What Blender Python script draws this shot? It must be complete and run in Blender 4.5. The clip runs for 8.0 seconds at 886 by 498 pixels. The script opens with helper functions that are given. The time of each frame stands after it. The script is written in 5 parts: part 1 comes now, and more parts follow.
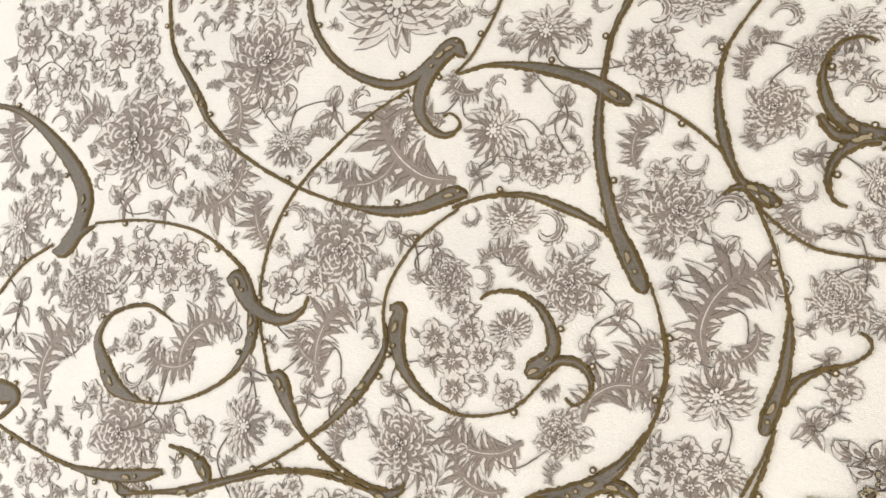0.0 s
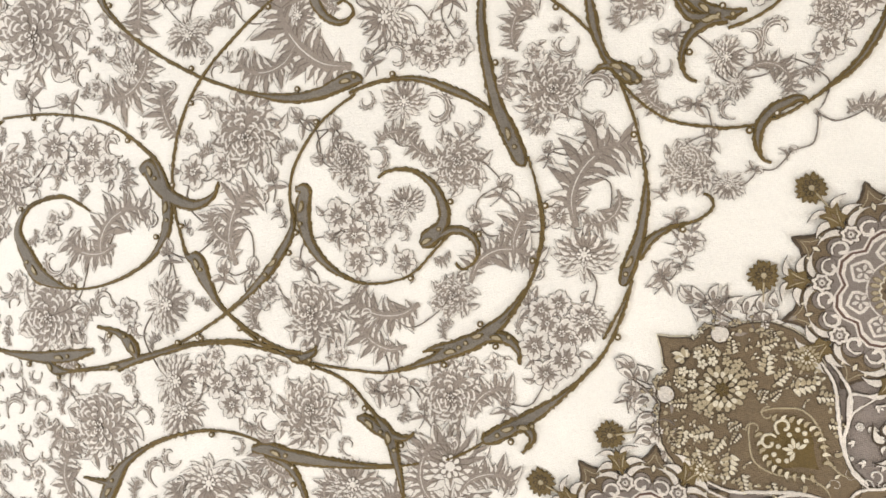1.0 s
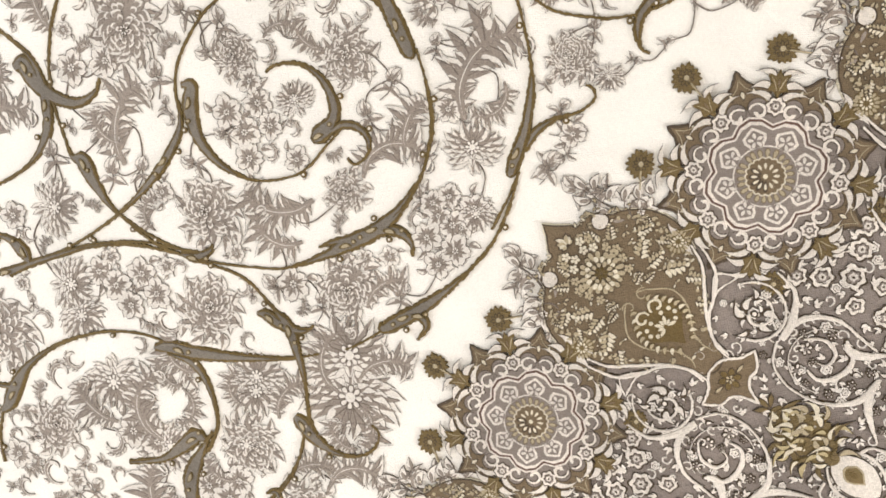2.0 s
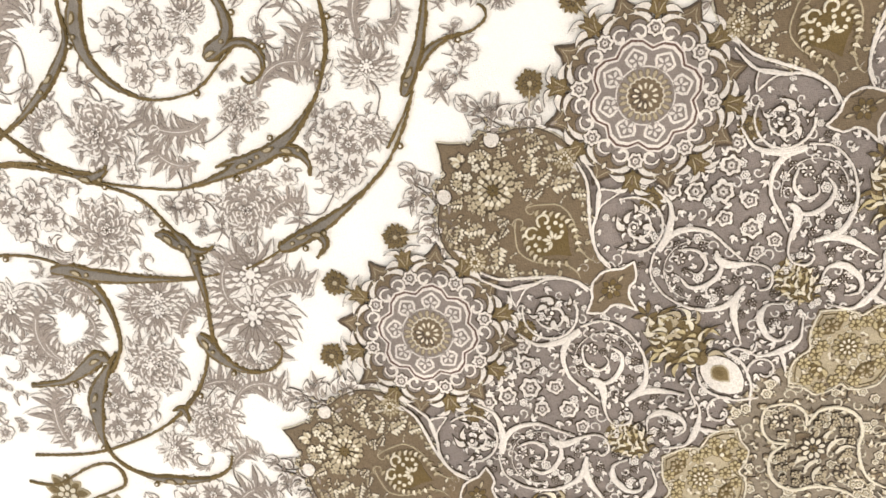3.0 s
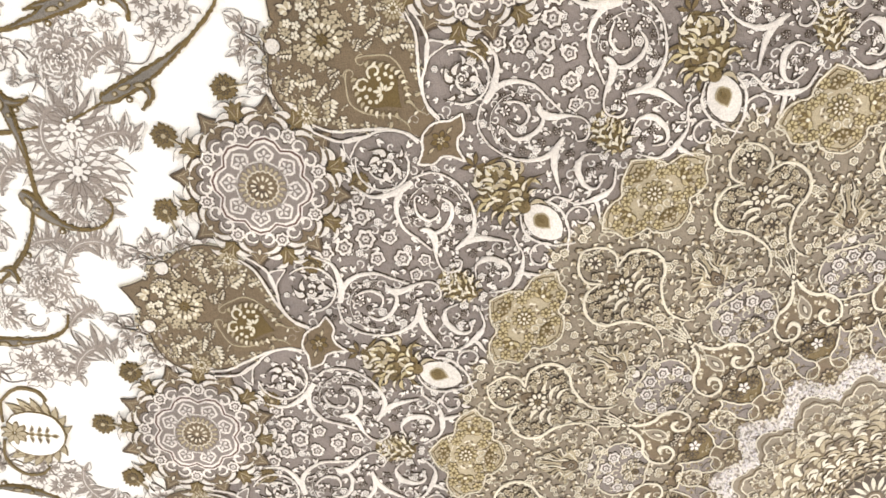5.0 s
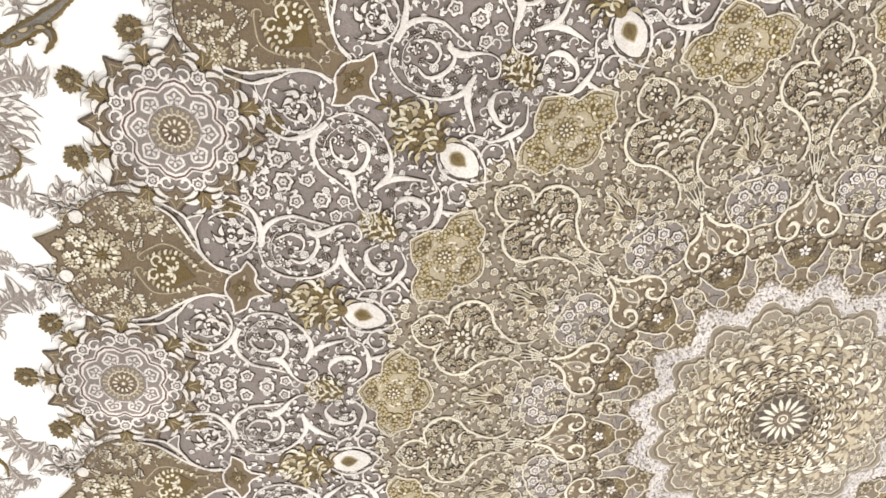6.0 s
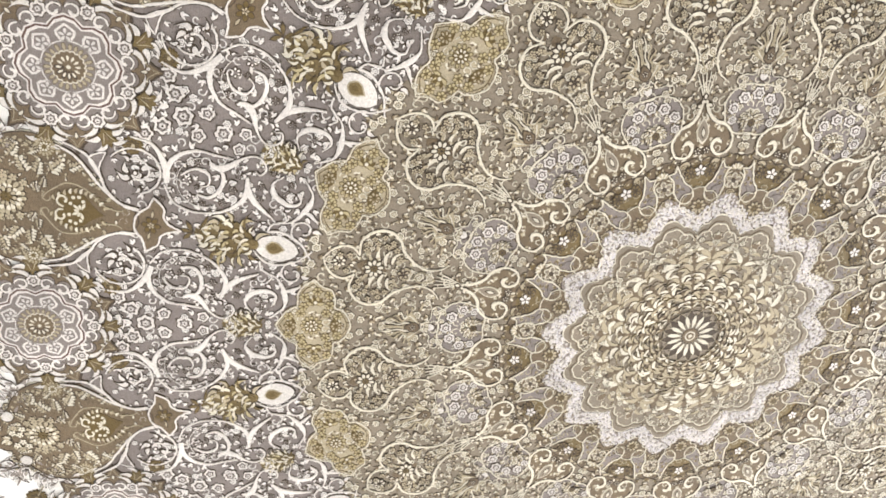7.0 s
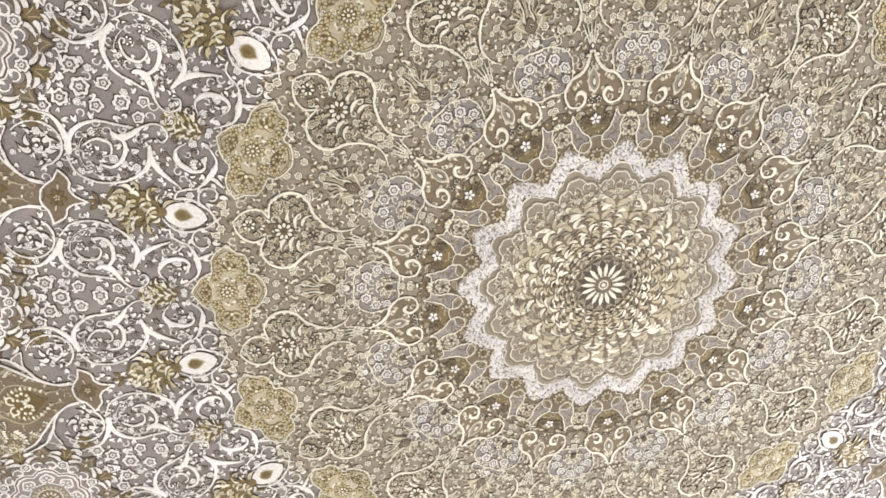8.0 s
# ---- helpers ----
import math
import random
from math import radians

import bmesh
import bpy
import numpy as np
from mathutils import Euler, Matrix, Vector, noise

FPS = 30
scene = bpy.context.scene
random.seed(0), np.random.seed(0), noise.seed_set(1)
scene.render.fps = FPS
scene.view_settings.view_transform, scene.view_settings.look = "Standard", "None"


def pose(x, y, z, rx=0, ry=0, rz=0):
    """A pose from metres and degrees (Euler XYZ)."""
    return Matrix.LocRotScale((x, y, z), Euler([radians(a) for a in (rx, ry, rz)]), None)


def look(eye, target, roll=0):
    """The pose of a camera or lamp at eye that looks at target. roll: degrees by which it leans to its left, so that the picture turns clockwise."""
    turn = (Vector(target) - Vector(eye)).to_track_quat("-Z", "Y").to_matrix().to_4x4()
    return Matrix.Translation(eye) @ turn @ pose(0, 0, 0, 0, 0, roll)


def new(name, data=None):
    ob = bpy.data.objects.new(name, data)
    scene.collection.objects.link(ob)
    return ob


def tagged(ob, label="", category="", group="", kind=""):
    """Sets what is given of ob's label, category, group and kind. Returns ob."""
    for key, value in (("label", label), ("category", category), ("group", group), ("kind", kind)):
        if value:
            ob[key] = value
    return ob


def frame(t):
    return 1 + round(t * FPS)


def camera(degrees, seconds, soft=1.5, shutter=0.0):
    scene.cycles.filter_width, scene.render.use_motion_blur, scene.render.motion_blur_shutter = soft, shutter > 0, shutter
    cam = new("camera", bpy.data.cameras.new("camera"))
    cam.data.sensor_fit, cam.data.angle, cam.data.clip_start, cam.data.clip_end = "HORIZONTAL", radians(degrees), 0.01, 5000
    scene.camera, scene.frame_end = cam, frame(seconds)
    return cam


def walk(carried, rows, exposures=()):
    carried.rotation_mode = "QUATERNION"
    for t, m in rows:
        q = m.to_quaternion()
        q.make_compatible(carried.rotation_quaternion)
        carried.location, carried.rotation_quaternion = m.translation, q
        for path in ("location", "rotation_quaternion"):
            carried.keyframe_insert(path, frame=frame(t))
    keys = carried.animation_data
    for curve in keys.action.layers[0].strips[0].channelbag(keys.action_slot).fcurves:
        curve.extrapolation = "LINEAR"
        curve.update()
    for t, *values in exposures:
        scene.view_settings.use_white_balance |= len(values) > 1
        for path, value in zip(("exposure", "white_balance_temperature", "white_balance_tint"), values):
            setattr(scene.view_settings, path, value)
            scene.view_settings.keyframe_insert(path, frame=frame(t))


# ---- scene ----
cam = camera(60.5, 8.0, soft=1.7)
ROWS = [
    (0.0, -0.8381, 0.6094, 0.6845, 9.28, 22.15, 8.62),
    (0.5, -0.7951, 0.598, 0.7145, 4.97, 20.28, 7.26),
    (1.0, -0.7742, 0.5975, 0.7288, 0.25, 17.84, 6.01),
    (1.5, -0.7584, 0.5947, 0.7342, -4.13, 14.74, 5.3),
    (2.0, -0.7357, 0.6027, 0.7297, -8.08, 12.49, 4.88),
    (2.2, -0.7276, 0.609, 0.7332, -9.81, 11.25, 4.86),
    (3.3, -0.6942, 0.5967, 0.7473, -14.55, 5.83, 5.5),
    (3.5, -0.6912, 0.5965, 0.749, -15.56, 5.06, 5.72),
    (4.0, -0.6802, 0.5888, 0.7527, -17.92, 2.81, 6.36),
    (4.5, -0.6626, 0.5792, 0.7592, -19.89, 0.72, 6.87),
    (4.7, -0.6536, 0.5777, 0.7648, -20.67, -0.07, 7.09),
    (5.8, -0.6119, 0.565, 0.7831, -24.01, -4.27, 7.31),
    (6.0, -0.6036, 0.5618, 0.7921, -24.57, -5.13, 7.2),
    (6.5, -0.5784, 0.5502, 0.8083, -26.0, -7.2, 6.81),
    (7.0, -0.5321, 0.5361, 0.8426, -26.72, -8.21, 6.16),
    (7.5, -0.4926, 0.5049, 0.8834, -25.67, -9.95, 4.82),
    (8.0, -0.4421, 0.4941, 0.9107, -25.57, -10.76, 3.75),
]
EXPOSURES = [(0.0, -0.82, 6500, 11), (1.0, -0.77, 6500, 11), (2.0, -0.68, 6480, 12), (3.5, -0.46, 6460, 12), (4.5, -0.42, 6350, 12), (8.0, -0.48, 5980, 11)]
walk(cam, [(t, pose(x, y, z, rx, ry, rz)) for t, x, y, z, rx, ry, rz in ROWS], EXPOSURES)

# ---- light: soft daylight in a bright show room, one broad window, two added fill lamps ----
world = bpy.data.worlds.new("world")
scene.world = world
world.use_nodes = True
world.node_tree.nodes["Background"].inputs[0].default_value = (0.9, 0.95, 1.0, 1)
world.node_tree.nodes["Background"].inputs[1].default_value = 0.3


def area_lamp(name, eye, target, sx, sy, power, colour):
    data = bpy.data.lights.new(name, "AREA")
    data.shape, data.size, data.size_y, data.energy, data.color = "RECTANGLE", sx, sy, power, colour
    ob = new(name, data)
    ob.matrix_world = look(eye, target)
    return ob


area_lamp("window_daylight", (-3.4, 0.5, 1.6), (0, -0.2, 0.3), 2.4, 1.7, 108, (0.93, 0.97, 1.0))
area_lamp("east_fill_light", (2.3, -0.9, 1.15), (0.2, -0.3, 0), 1.2, 1.2, 135, (0.99, 0.99, 0.97))
area_lamp("overhead_fill_light", (0.3, -1.6, 2.62), (0.3, -1.6, 0), 1.2, 1.2, 74, (1.0, 0.97, 0.93))


# ---- materials ----
def srgb(r, g, b):
    return tuple((c / 255 / 12.92 if c < 11 else ((c / 255 + 0.055) / 1.055) ** 2.4) for c in (r, g, b)) + (1,)


def pile(name, rgb, vary=0.22, shine=0.0, clumps=1.6):
    """Dense cut pile: tufts a millimetre and a half across, soft sheen, faint streaks along the weft."""
    m = bpy.data.materials.new(name)
    m.use_nodes = True
    nt = m.node_tree
    n, l = nt.nodes, nt.links
    b = n["Principled BSDF"]
    b.inputs["Roughness"].default_value = 0.7 - shine
    b.inputs["Specular IOR Level"].default_value = 0.35 + shine
    b.inputs["Sheen Weight"].default_value = 0.12
    b.inputs["Sheen Roughness"].default_value = 0.4
    geo = n.new("ShaderNodeNewGeometry")
    fine = n.new("ShaderNodeTexNoise")
    fine.inputs["Scale"].default_value, fine.inputs["Detail"].default_value = 330, 4
    wide = n.new("ShaderNodeTexNoise")
    wide.inputs["Scale"].default_value, wide.inputs["Detail"].default_value = 14, 4
    knots = n.new("ShaderNodeTexVoronoi")
    knots.inputs["Scale"].default_value = 640
    knots.inputs["Randomness"].default_value = 0.35
    for tex in (fine, wide, knots):
        l.new(geo.outputs["Position"], tex.inputs["Vector"])
    mix = n.new("ShaderNodeMath")
    mix.operation = "MULTIPLY_ADD"
    l.new(fine.outputs["Fac"], mix.inputs[0])
    mix.inputs[1].default_value = 0.7
    l.new(wide.outputs["Fac"], mix.inputs[2])
    ramp = n.new("ShaderNodeMapRange")
    ramp.inputs["From Min"].default_value, ramp.inputs["From Max"].default_value = 0.5, 1.2
    ramp.inputs["To Min"].default_value, ramp.inputs["To Max"].default_value = 1 - vary, 1 + vary
    l.new(mix.outputs[0], ramp.inputs["Value"])
    scale = n.new("ShaderNodeVectorMath")
    scale.operation = "SCALE"
    scale.inputs[0].default_value = srgb(*rgb)[:3]
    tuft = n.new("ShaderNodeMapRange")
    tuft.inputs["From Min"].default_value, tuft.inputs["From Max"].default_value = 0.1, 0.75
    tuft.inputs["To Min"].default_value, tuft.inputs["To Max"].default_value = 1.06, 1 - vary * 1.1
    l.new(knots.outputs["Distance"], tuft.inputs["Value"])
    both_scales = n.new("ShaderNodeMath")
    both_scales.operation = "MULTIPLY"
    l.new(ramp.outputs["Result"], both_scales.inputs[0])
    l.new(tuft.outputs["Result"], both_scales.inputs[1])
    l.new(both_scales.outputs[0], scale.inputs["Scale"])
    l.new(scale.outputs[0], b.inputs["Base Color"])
    bump = n.new("ShaderNodeBump")
    bump.inputs["Strength"].default_value, bump.inputs["Distance"].default_value = 0.6, 0.0012
    clump = n.new("ShaderNodeTexNoise")
    clump.inputs["Scale"].default_value, clump.inputs["Detail"].default_value = 240, 2
    l.new(geo.outputs["Position"], clump.inputs["Vector"])
    height = n.new("ShaderNodeMath")
    height.operation = "MULTIPLY_ADD"
    l.new(clump.outputs["Fac"], height.inputs[0])
    height.inputs[1].default_value = clumps
    l.new(knots.outputs["Distance"], height.inputs[2])
    l.new(height.outputs[0], bump.inputs["Height"])
    l.new(bump.outputs["Normal"], b.inputs["Normal"])
    return m


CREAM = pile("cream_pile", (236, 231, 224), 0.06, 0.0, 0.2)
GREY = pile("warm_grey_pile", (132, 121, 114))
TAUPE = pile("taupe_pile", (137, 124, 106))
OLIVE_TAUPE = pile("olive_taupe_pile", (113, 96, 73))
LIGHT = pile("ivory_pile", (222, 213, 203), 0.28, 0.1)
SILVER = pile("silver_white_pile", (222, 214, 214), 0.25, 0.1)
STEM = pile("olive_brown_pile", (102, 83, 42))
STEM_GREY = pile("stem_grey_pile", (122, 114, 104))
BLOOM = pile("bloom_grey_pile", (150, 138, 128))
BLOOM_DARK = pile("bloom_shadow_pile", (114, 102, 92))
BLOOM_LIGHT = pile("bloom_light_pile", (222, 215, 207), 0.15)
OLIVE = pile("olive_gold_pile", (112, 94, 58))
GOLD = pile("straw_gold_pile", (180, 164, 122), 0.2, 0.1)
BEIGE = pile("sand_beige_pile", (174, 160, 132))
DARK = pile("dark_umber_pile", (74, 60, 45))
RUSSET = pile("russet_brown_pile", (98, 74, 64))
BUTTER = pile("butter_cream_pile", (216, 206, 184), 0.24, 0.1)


# ---- drawing tools for raised pile: flat work in x, y with relief in z ----
from mathutils.geometry import tessellate_polygon


class Relief:
    """Collects raised shapes of several colours into one mesh."""

    def __init__(self):
        self.verts, self.faces, self.slots, self.mats, self.laid = [], [], [], [], 0

    def slot(self, mat):
        if mat not in self.mats:
            self.mats.append(mat)
        return self.mats.index(mat)

    def shape(self, pts, mat, h, skirt=0.002):
        """A closed outline filled at height h, with its sides going down."""
        k, base, n = self.slot(mat), len(self.verts), len(pts)
        self.laid += 1
        h += (self.laid % 400) * 0.0000015
        self.verts += [(x, y, h) for x, y in pts] + ([(x, y, h - skirt) for x, y in pts] if skirt else [])
        for tri in tessellate_polygon([[Vector((x, y, 0)) for x, y in pts]]):
            a, b, c = (pts[i] for i in tri)
            up = (b[0] - a[0]) * (c[1] - a[1]) - (b[1] - a[1]) * (c[0] - a[0]) > 0
            self.faces.append([base + i for i in (tri if up else reversed(tri))])
            self.slots.append(k)
        for i in range(n if skirt else 0):
            j = (i + 1) % n
            self.faces.append([base + i, base + n + i, base + n + j, base + j])
            self.slots.append(k)

    def ribbon(self, line, mat, h, crown=0.0008, cut=0.0, rough=0.0005, least=0.0):
        """A raised band along (x, y, width) with a rounded back; cut narrows it, rough frays its edges tuft by tuft."""
        k, base, rows = self.slot(mat), len(self.verts), 0
        for i, (x, y, w) in enumerate(line):
            p, q = line[max(i - 1, 0)], line[min(i + 1, len(line) - 1)]
            d = math.hypot(q[0] - p[0], q[1] - p[1]) or 1
            nx, ny = -(q[1] - p[1]) / d, (q[0] - p[0]) / d
            half = max((w - cut) / 2, least, 0.00005)
            fray = min(rough, half * 0.38)
            a, b = half + fray * random.uniform(-1, 1), half + fray * random.uniform(-1, 1)
            self.verts += [(x + nx * a, y + ny * a, h - 0.0024), (x + nx * a * 0.7, y + ny * a * 0.7, h + crown * 0.6), (x, y, h + crown),
                           (x - nx * b * 0.7, y - ny * b * 0.7, h + crown * 0.6), (x - nx * b, y - ny * b, h - 0.0024)]
            rows += 1
        for i in range(rows - 1):
            for c in range(4):
                v = base + 5 * i + c
                self.faces.append([v, v + 1, v + 6, v + 5])
                self.slots.append(k)

    def outlined(self, pts, edge, fill, h, rim=0.0012):
        """A shape with a rim of another colour round it."""
        cx, cy = sum(p[0] for p in pts) / len(pts), sum(p[1] for p in pts) / len(pts)
        size = sum(math.hypot(p[0] - cx, p[1] - cy) for p in pts) / len(pts)
        self.shape(pts, edge, h)
        f = max(0.25, 1 - rim / max(size, 1e-6) * 1.3)
        self.shape([(cx + (x - cx) * f, cy + (y - cy) * f) for x, y in pts], fill, h + 0.0004, 0)

    def rim(self, pts, width, mat, h, **more):
        ring = list(pts) + [pts[0], pts[1]]
        self.ribbon([(x, y, width) for x, y in ring], mat, h, **more)

    def mesh(self, name):
        me = bpy.data.meshes.new(name)
        me.from_pydata(self.verts, [], self.faces)
        for m in self.mats:
            me.materials.append(m)
        me.polygons.foreach_set("material_index", self.slots)
        me.update()
        return me


def curve(points, step=0.0022):
    """A smooth line (Catmull-Rom) through (x, y, width) points."""
    out = []
    pts = [tuple(p) if len(p) == 3 else (*p, 0) for p in points]
    for i in range(len(pts) - 1):
        a, b, c, d = pts[max(i - 1, 0)], pts[i], pts[i + 1], pts[min(i + 2, len(pts) - 1)]
        n = max(2, int(math.hypot(c[0] - b[0], c[1] - b[1]) / step))
        for j in range(n):
            t = j / n
            out.append(tuple(0.5 * (2 * q + (r - p) * t + (2 * p - 5 * q + 4 * r - s) * t * t + (3 * q - p - 3 * r + s) * t ** 3) for p, q, r, s in zip(a, b, c, d)))
    out.append(pts[-1])
    return [(x, y, max(w, 0)) for x, y, w in out]


def outline(points, step=0.0026, fray=0.0003):
    """A smooth closed outline through a few (x, y) points; a point given twice makes a sharp tip."""
    n, out = len(points), []
    for i in range(n):
        a, b, c, d = (points[(i + k) % n] for k in (-1, 0, 1, 2))
        length = math.hypot(c[0] - b[0], c[1] - b[1])
        if length < 1e-6:
            continue
        m = max(2, int(length / step))
        for j in range(m):
            t = j / m
            out.append(tuple(0.5 * (2 * q + (r - p) * t + (2 * p - 5 * q + 4 * r - s) * t * t + (3 * q - p - 3 * r + s) * t ** 3) for p, q, r, s in zip(a, b, c, d)))
    return [(x + random.uniform(-fray, fray), y + random.uniform(-fray, fray)) for x, y in out]


def both(points):
    """Mirrors a half outline, given from the bottom to the top on the side of +x, onto -x."""
    return list(points) + [(-x, y) for x, y in reversed(points) if abs(x) > 1e-6]


def moved(pts, x, y, turn=0.0, size=1.0, flip=1):
    c, s = math.cos(turn) * size, math.sin(turn) * size
    return [(x + flip * p[0] * c - p[1] * s, y + flip * p[0] * s + p[1] * c, *[w * size for w in p[2:]]) for p in pts]


def petal(length, width, point=0.5, base=0.25):
    """A petal from the origin along +y."""
    half = [(base * width / 2, 0), (width * 0.46, length * 0.4), (width * 0.5, length * 0.62), (width * (0.46 - 0.28 * point), length * 0.86)]
    return half + [(0, length)] + [(-x, y) for x, y in reversed(half)]


def hook_leaf(length, width, bend=0.4):
    """A leaf from the origin along +y whose tip curls over to one side."""
    left, right = [], []
    for i in range(7):
        t = i / 6
        x, y, w = bend * length * t ** 2.4, length * (t - 0.25 * t ** 3), width * math.sin(math.pi * min(1, t * 0.86 + 0.14)) * 0.5
        left.append((x - w, y + w * 0.3 * bend))
        right.append((x + w, y - w * 0.3 * bend))
    return right + list(reversed(left))


def ring(m, n, inner, length, width, edge, fill, h, point=0.5, rim=0.001, start=0.0, wobble=0.0, vein=None, x=0, y=0):
    for i in range(n):
        a = start + math.tau * i / n + wobble * random.uniform(-1, 1) * 0.4
        L = length * (1 + wobble * random.uniform(-1, 1))
        d = moved(petal(L, width, point), x - math.sin(a) * inner, y + math.cos(a) * inner, a)
        m.outlined(d, edge, fill, h, rim)
        if vein:
            m.ribbon([(x - math.sin(a) * (inner + L * f), y + math.cos(a) * (inner + L * f), w) for f, w in ((0.3, 0.0006), (0.6, width * 0.22), (0.92, 0.0004))], vein, h + 0.0006, crown=0.0003)


def vine(m, points, mat, h, s=1, border=0.0018, edge=None, crown=0.0011):
    """A raised line with a dark border, mirrored for s = -1."""
    ln = moved(curve(points), 0, 0, 0, 1, s)
    m.ribbon(ln, edge or DARK, h - 0.0007, cut=-border, crown=0.0004)
    m.ribbon(ln, mat, h, crown=crown)


def lobed(m, x, y, r, h, n=6, light=None, ground=None, turn=0.0):
    """A small blossom: a pale lobed ring round a dark ring and a pale eye."""
    for k, (f, mat) in enumerate(((1.0, DARK), (0.86, light or LIGHT), (0.56, DARK), (0.47, ground or GREY), (0.3, light or LIGHT), (0.12, DARK))):
        c = [(r * f * (1 + 0.13 * math.cos(n * math.tau * i / 30)) * math.cos(math.tau * i / 30 + turn), r * f * (1 + 0.13 * math.cos(n * math.tau * i / 30)) * math.sin(math.tau * i / 30 + turn)) for i in range(30)]
        m.shape([(x + a + random.uniform(-0.05, 0.05) * r, y + b + random.uniform(-0.05, 0.05) * r) for a, b in c], mat, h + 0.00025 * k, 0.0008 if k < 2 else 0)


def disc(m, r, mat, h, x=0, y=0, n=14):
    m.shape([(x + r * math.cos(math.tau * i / n), y + r * math.sin(math.tau * i / n)) for i in range(n)], mat, h)


def spiral(x, y, r0, r1, a0, a1, w0, w1, n=28):
    """A line that winds from radius r0 at a0 degrees to r1 at a1."""
    return [(x + (r0 + (r1 - r0) * t) * math.cos(radians(a0 + (a1 - a0) * t)), y + (r0 + (r1 - r0) * t) * math.sin(radians(a0 + (a1 - a0) * t)), w0 + (w1 - w0) * t) for t in (i / n for i in range(n + 1))]


# ---- the room ----
def box_mesh(name, boxes, mat):
    me, verts, faces = bpy.data.meshes.new(name), [], []
    for x0, y0, z0, x1, y1, z1 in boxes:
        b = len(verts)
        verts += [(x, y, z) for z in (z0, z1) for x, y in ((x0, y0), (x1, y0), (x1, y1), (x0, y1))]
        faces += [[b + i for i in f] for f in ((3, 2, 1, 0), (4, 5, 6, 7), (0, 1, 5, 4), (1, 2, 6, 5), (2, 3, 7, 6), (3, 0, 4, 7))]
    me.from_pydata(verts, [], faces)
    me.materials.append(mat)
    return me


def plaster(name, rgb, rough=0.9, scale=30):
    m = bpy.data.materials.new(name)
    m.use_nodes = True
    n, l = m.node_tree.nodes, m.node_tree.links
    b = n["Principled BSDF"]
    b.inputs["Roughness"].default_value = rough
    tex, ramp = n.new("ShaderNodeTexNoise"), n.new("ShaderNodeMapRange")
    tex.inputs["Scale"].default_value = scale
    ramp.inputs["To Min"].default_value, ramp.inputs["To Max"].default_value = 0.92, 1.05
    mul = n.new("ShaderNodeVectorMath")
    mul.operation = "SCALE"
    mul.inputs[0].default_value = srgb(*rgb)[:3]
    l.new(n.new("ShaderNodeNewGeometry").outputs["Position"], tex.inputs["Vector"])
    l.new(tex.outputs["Fac"], ramp.inputs["Value"])
    l.new(ramp.outputs["Result"], mul.inputs["Scale"])
    l.new(mul.outputs[0], b.inputs["Base Color"])
    return m


WALL, FLOOR, WHITE = plaster("white_wall_paint", (228, 224, 216)), plaster("beige_floor_tile", (190, 178, 160), 0.4, 6), plaster("white_ceiling_paint", (235, 233, 228))
G = -0.012
tagged(new("floor", box_mesh("floor", [(-3.7, -3.2, G - 0.1, 2.5, 3.2, G)], FLOOR)), "plain beige floor under the rug", "floor", kind="structure")
tagged(new("ceiling", box_mesh("ceiling", [(-3.7, -3.2, 2.7, 2.5, 3.2, 2.8)], WHITE)), "plain white painted ceiling", "ceiling", kind="structure")
tagged(new("wall_north", box_mesh("wall_north", [(-3.7, 3.2, G - 0.1, 2.5, 3.35, 2.8)], WALL)), "plain white painted wall", "wall", kind="structure")
tagged(new("wall_south", box_mesh("wall_south", [(-3.7, -3.35, G - 0.1, 2.5, -3.2, 2.8)], WALL)), "plain white painted wall", "wall", kind="structure")
tagged(new("wall_east", box_mesh("wall_east", [(2.36, -3.2, G - 0.1, 2.5, -1.55, 2.8), (2.36, -0.25, G - 0.1, 2.5, 3.2, 2.8), (2.36, -1.55, G - 0.1, 2.5, -0.25, 0.5), (2.36, -1.55, 1.8, 2.5, -0.25, 2.8)], WALL)), "white wall with a square opening behind the added fill lamp", "wall", kind="structure")
tagged(new("wall_west", box_mesh("wall_west", [(-3.85, -3.35, G - 0.1, -3.7, -0.9, 2.8), (-3.85, 1.9, G - 0.1, -3.7, 3.35, 2.8), (-3.85, -0.9, G - 0.1, -3.7, 1.9, 0.6), (-3.85, -0.9, 2.5, -3.7, 1.9, 2.8)], WALL)), "white wall with a broad window opening", "wall", kind="structure")

# ---- the rug: a body with a cream ground, on which the pattern stands as raised pile ----
rug = tagged(new("rug"), "cream and taupe floral medallion rug with carved pile", "rug")
rug.location = (0, 0, G)
HALF_X, HALF_Y = 1.85, 1.35


def part(name, me, parent, m=None, label=""):
    ob = new(name, me)
    ob.parent = parent
    ob.matrix_parent_inverse = parent.matrix_basis.inverted() if parent is rug else Matrix()
    if m is not None:
        ob.matrix_basis = m
    return tagged(ob, label) if label else ob


body = bmesh.new()
bmesh.ops.create_grid(body, x_segments=60, y_segments=44, size=1)
for v in body.verts:
    v.co.x, v.co.y = v.co.x * HALF_X, v.co.y * HALF_Y
    v.co.z = -0.0002 - 0.0008 * (0.5 + 0.5 * noise.noise(v.co * 2.2))
rim = bmesh.ops.extrude_edge_only(body, edges=[e for e in body.edges if e.is_boundary])["geom"]
for v in rim:
    if isinstance(v, bmesh.types.BMVert):
        v.co.z = G
        v.co.x, v.co.y = v.co.x * 1.002, v.co.y * 1.002
me = bpy.data.meshes.new("pile_ground")
body.to_mesh(me)
body.free()
me.materials.append(CREAM)
pile_ground = part("pile_ground", me, rug, label="plain cream pile ground")


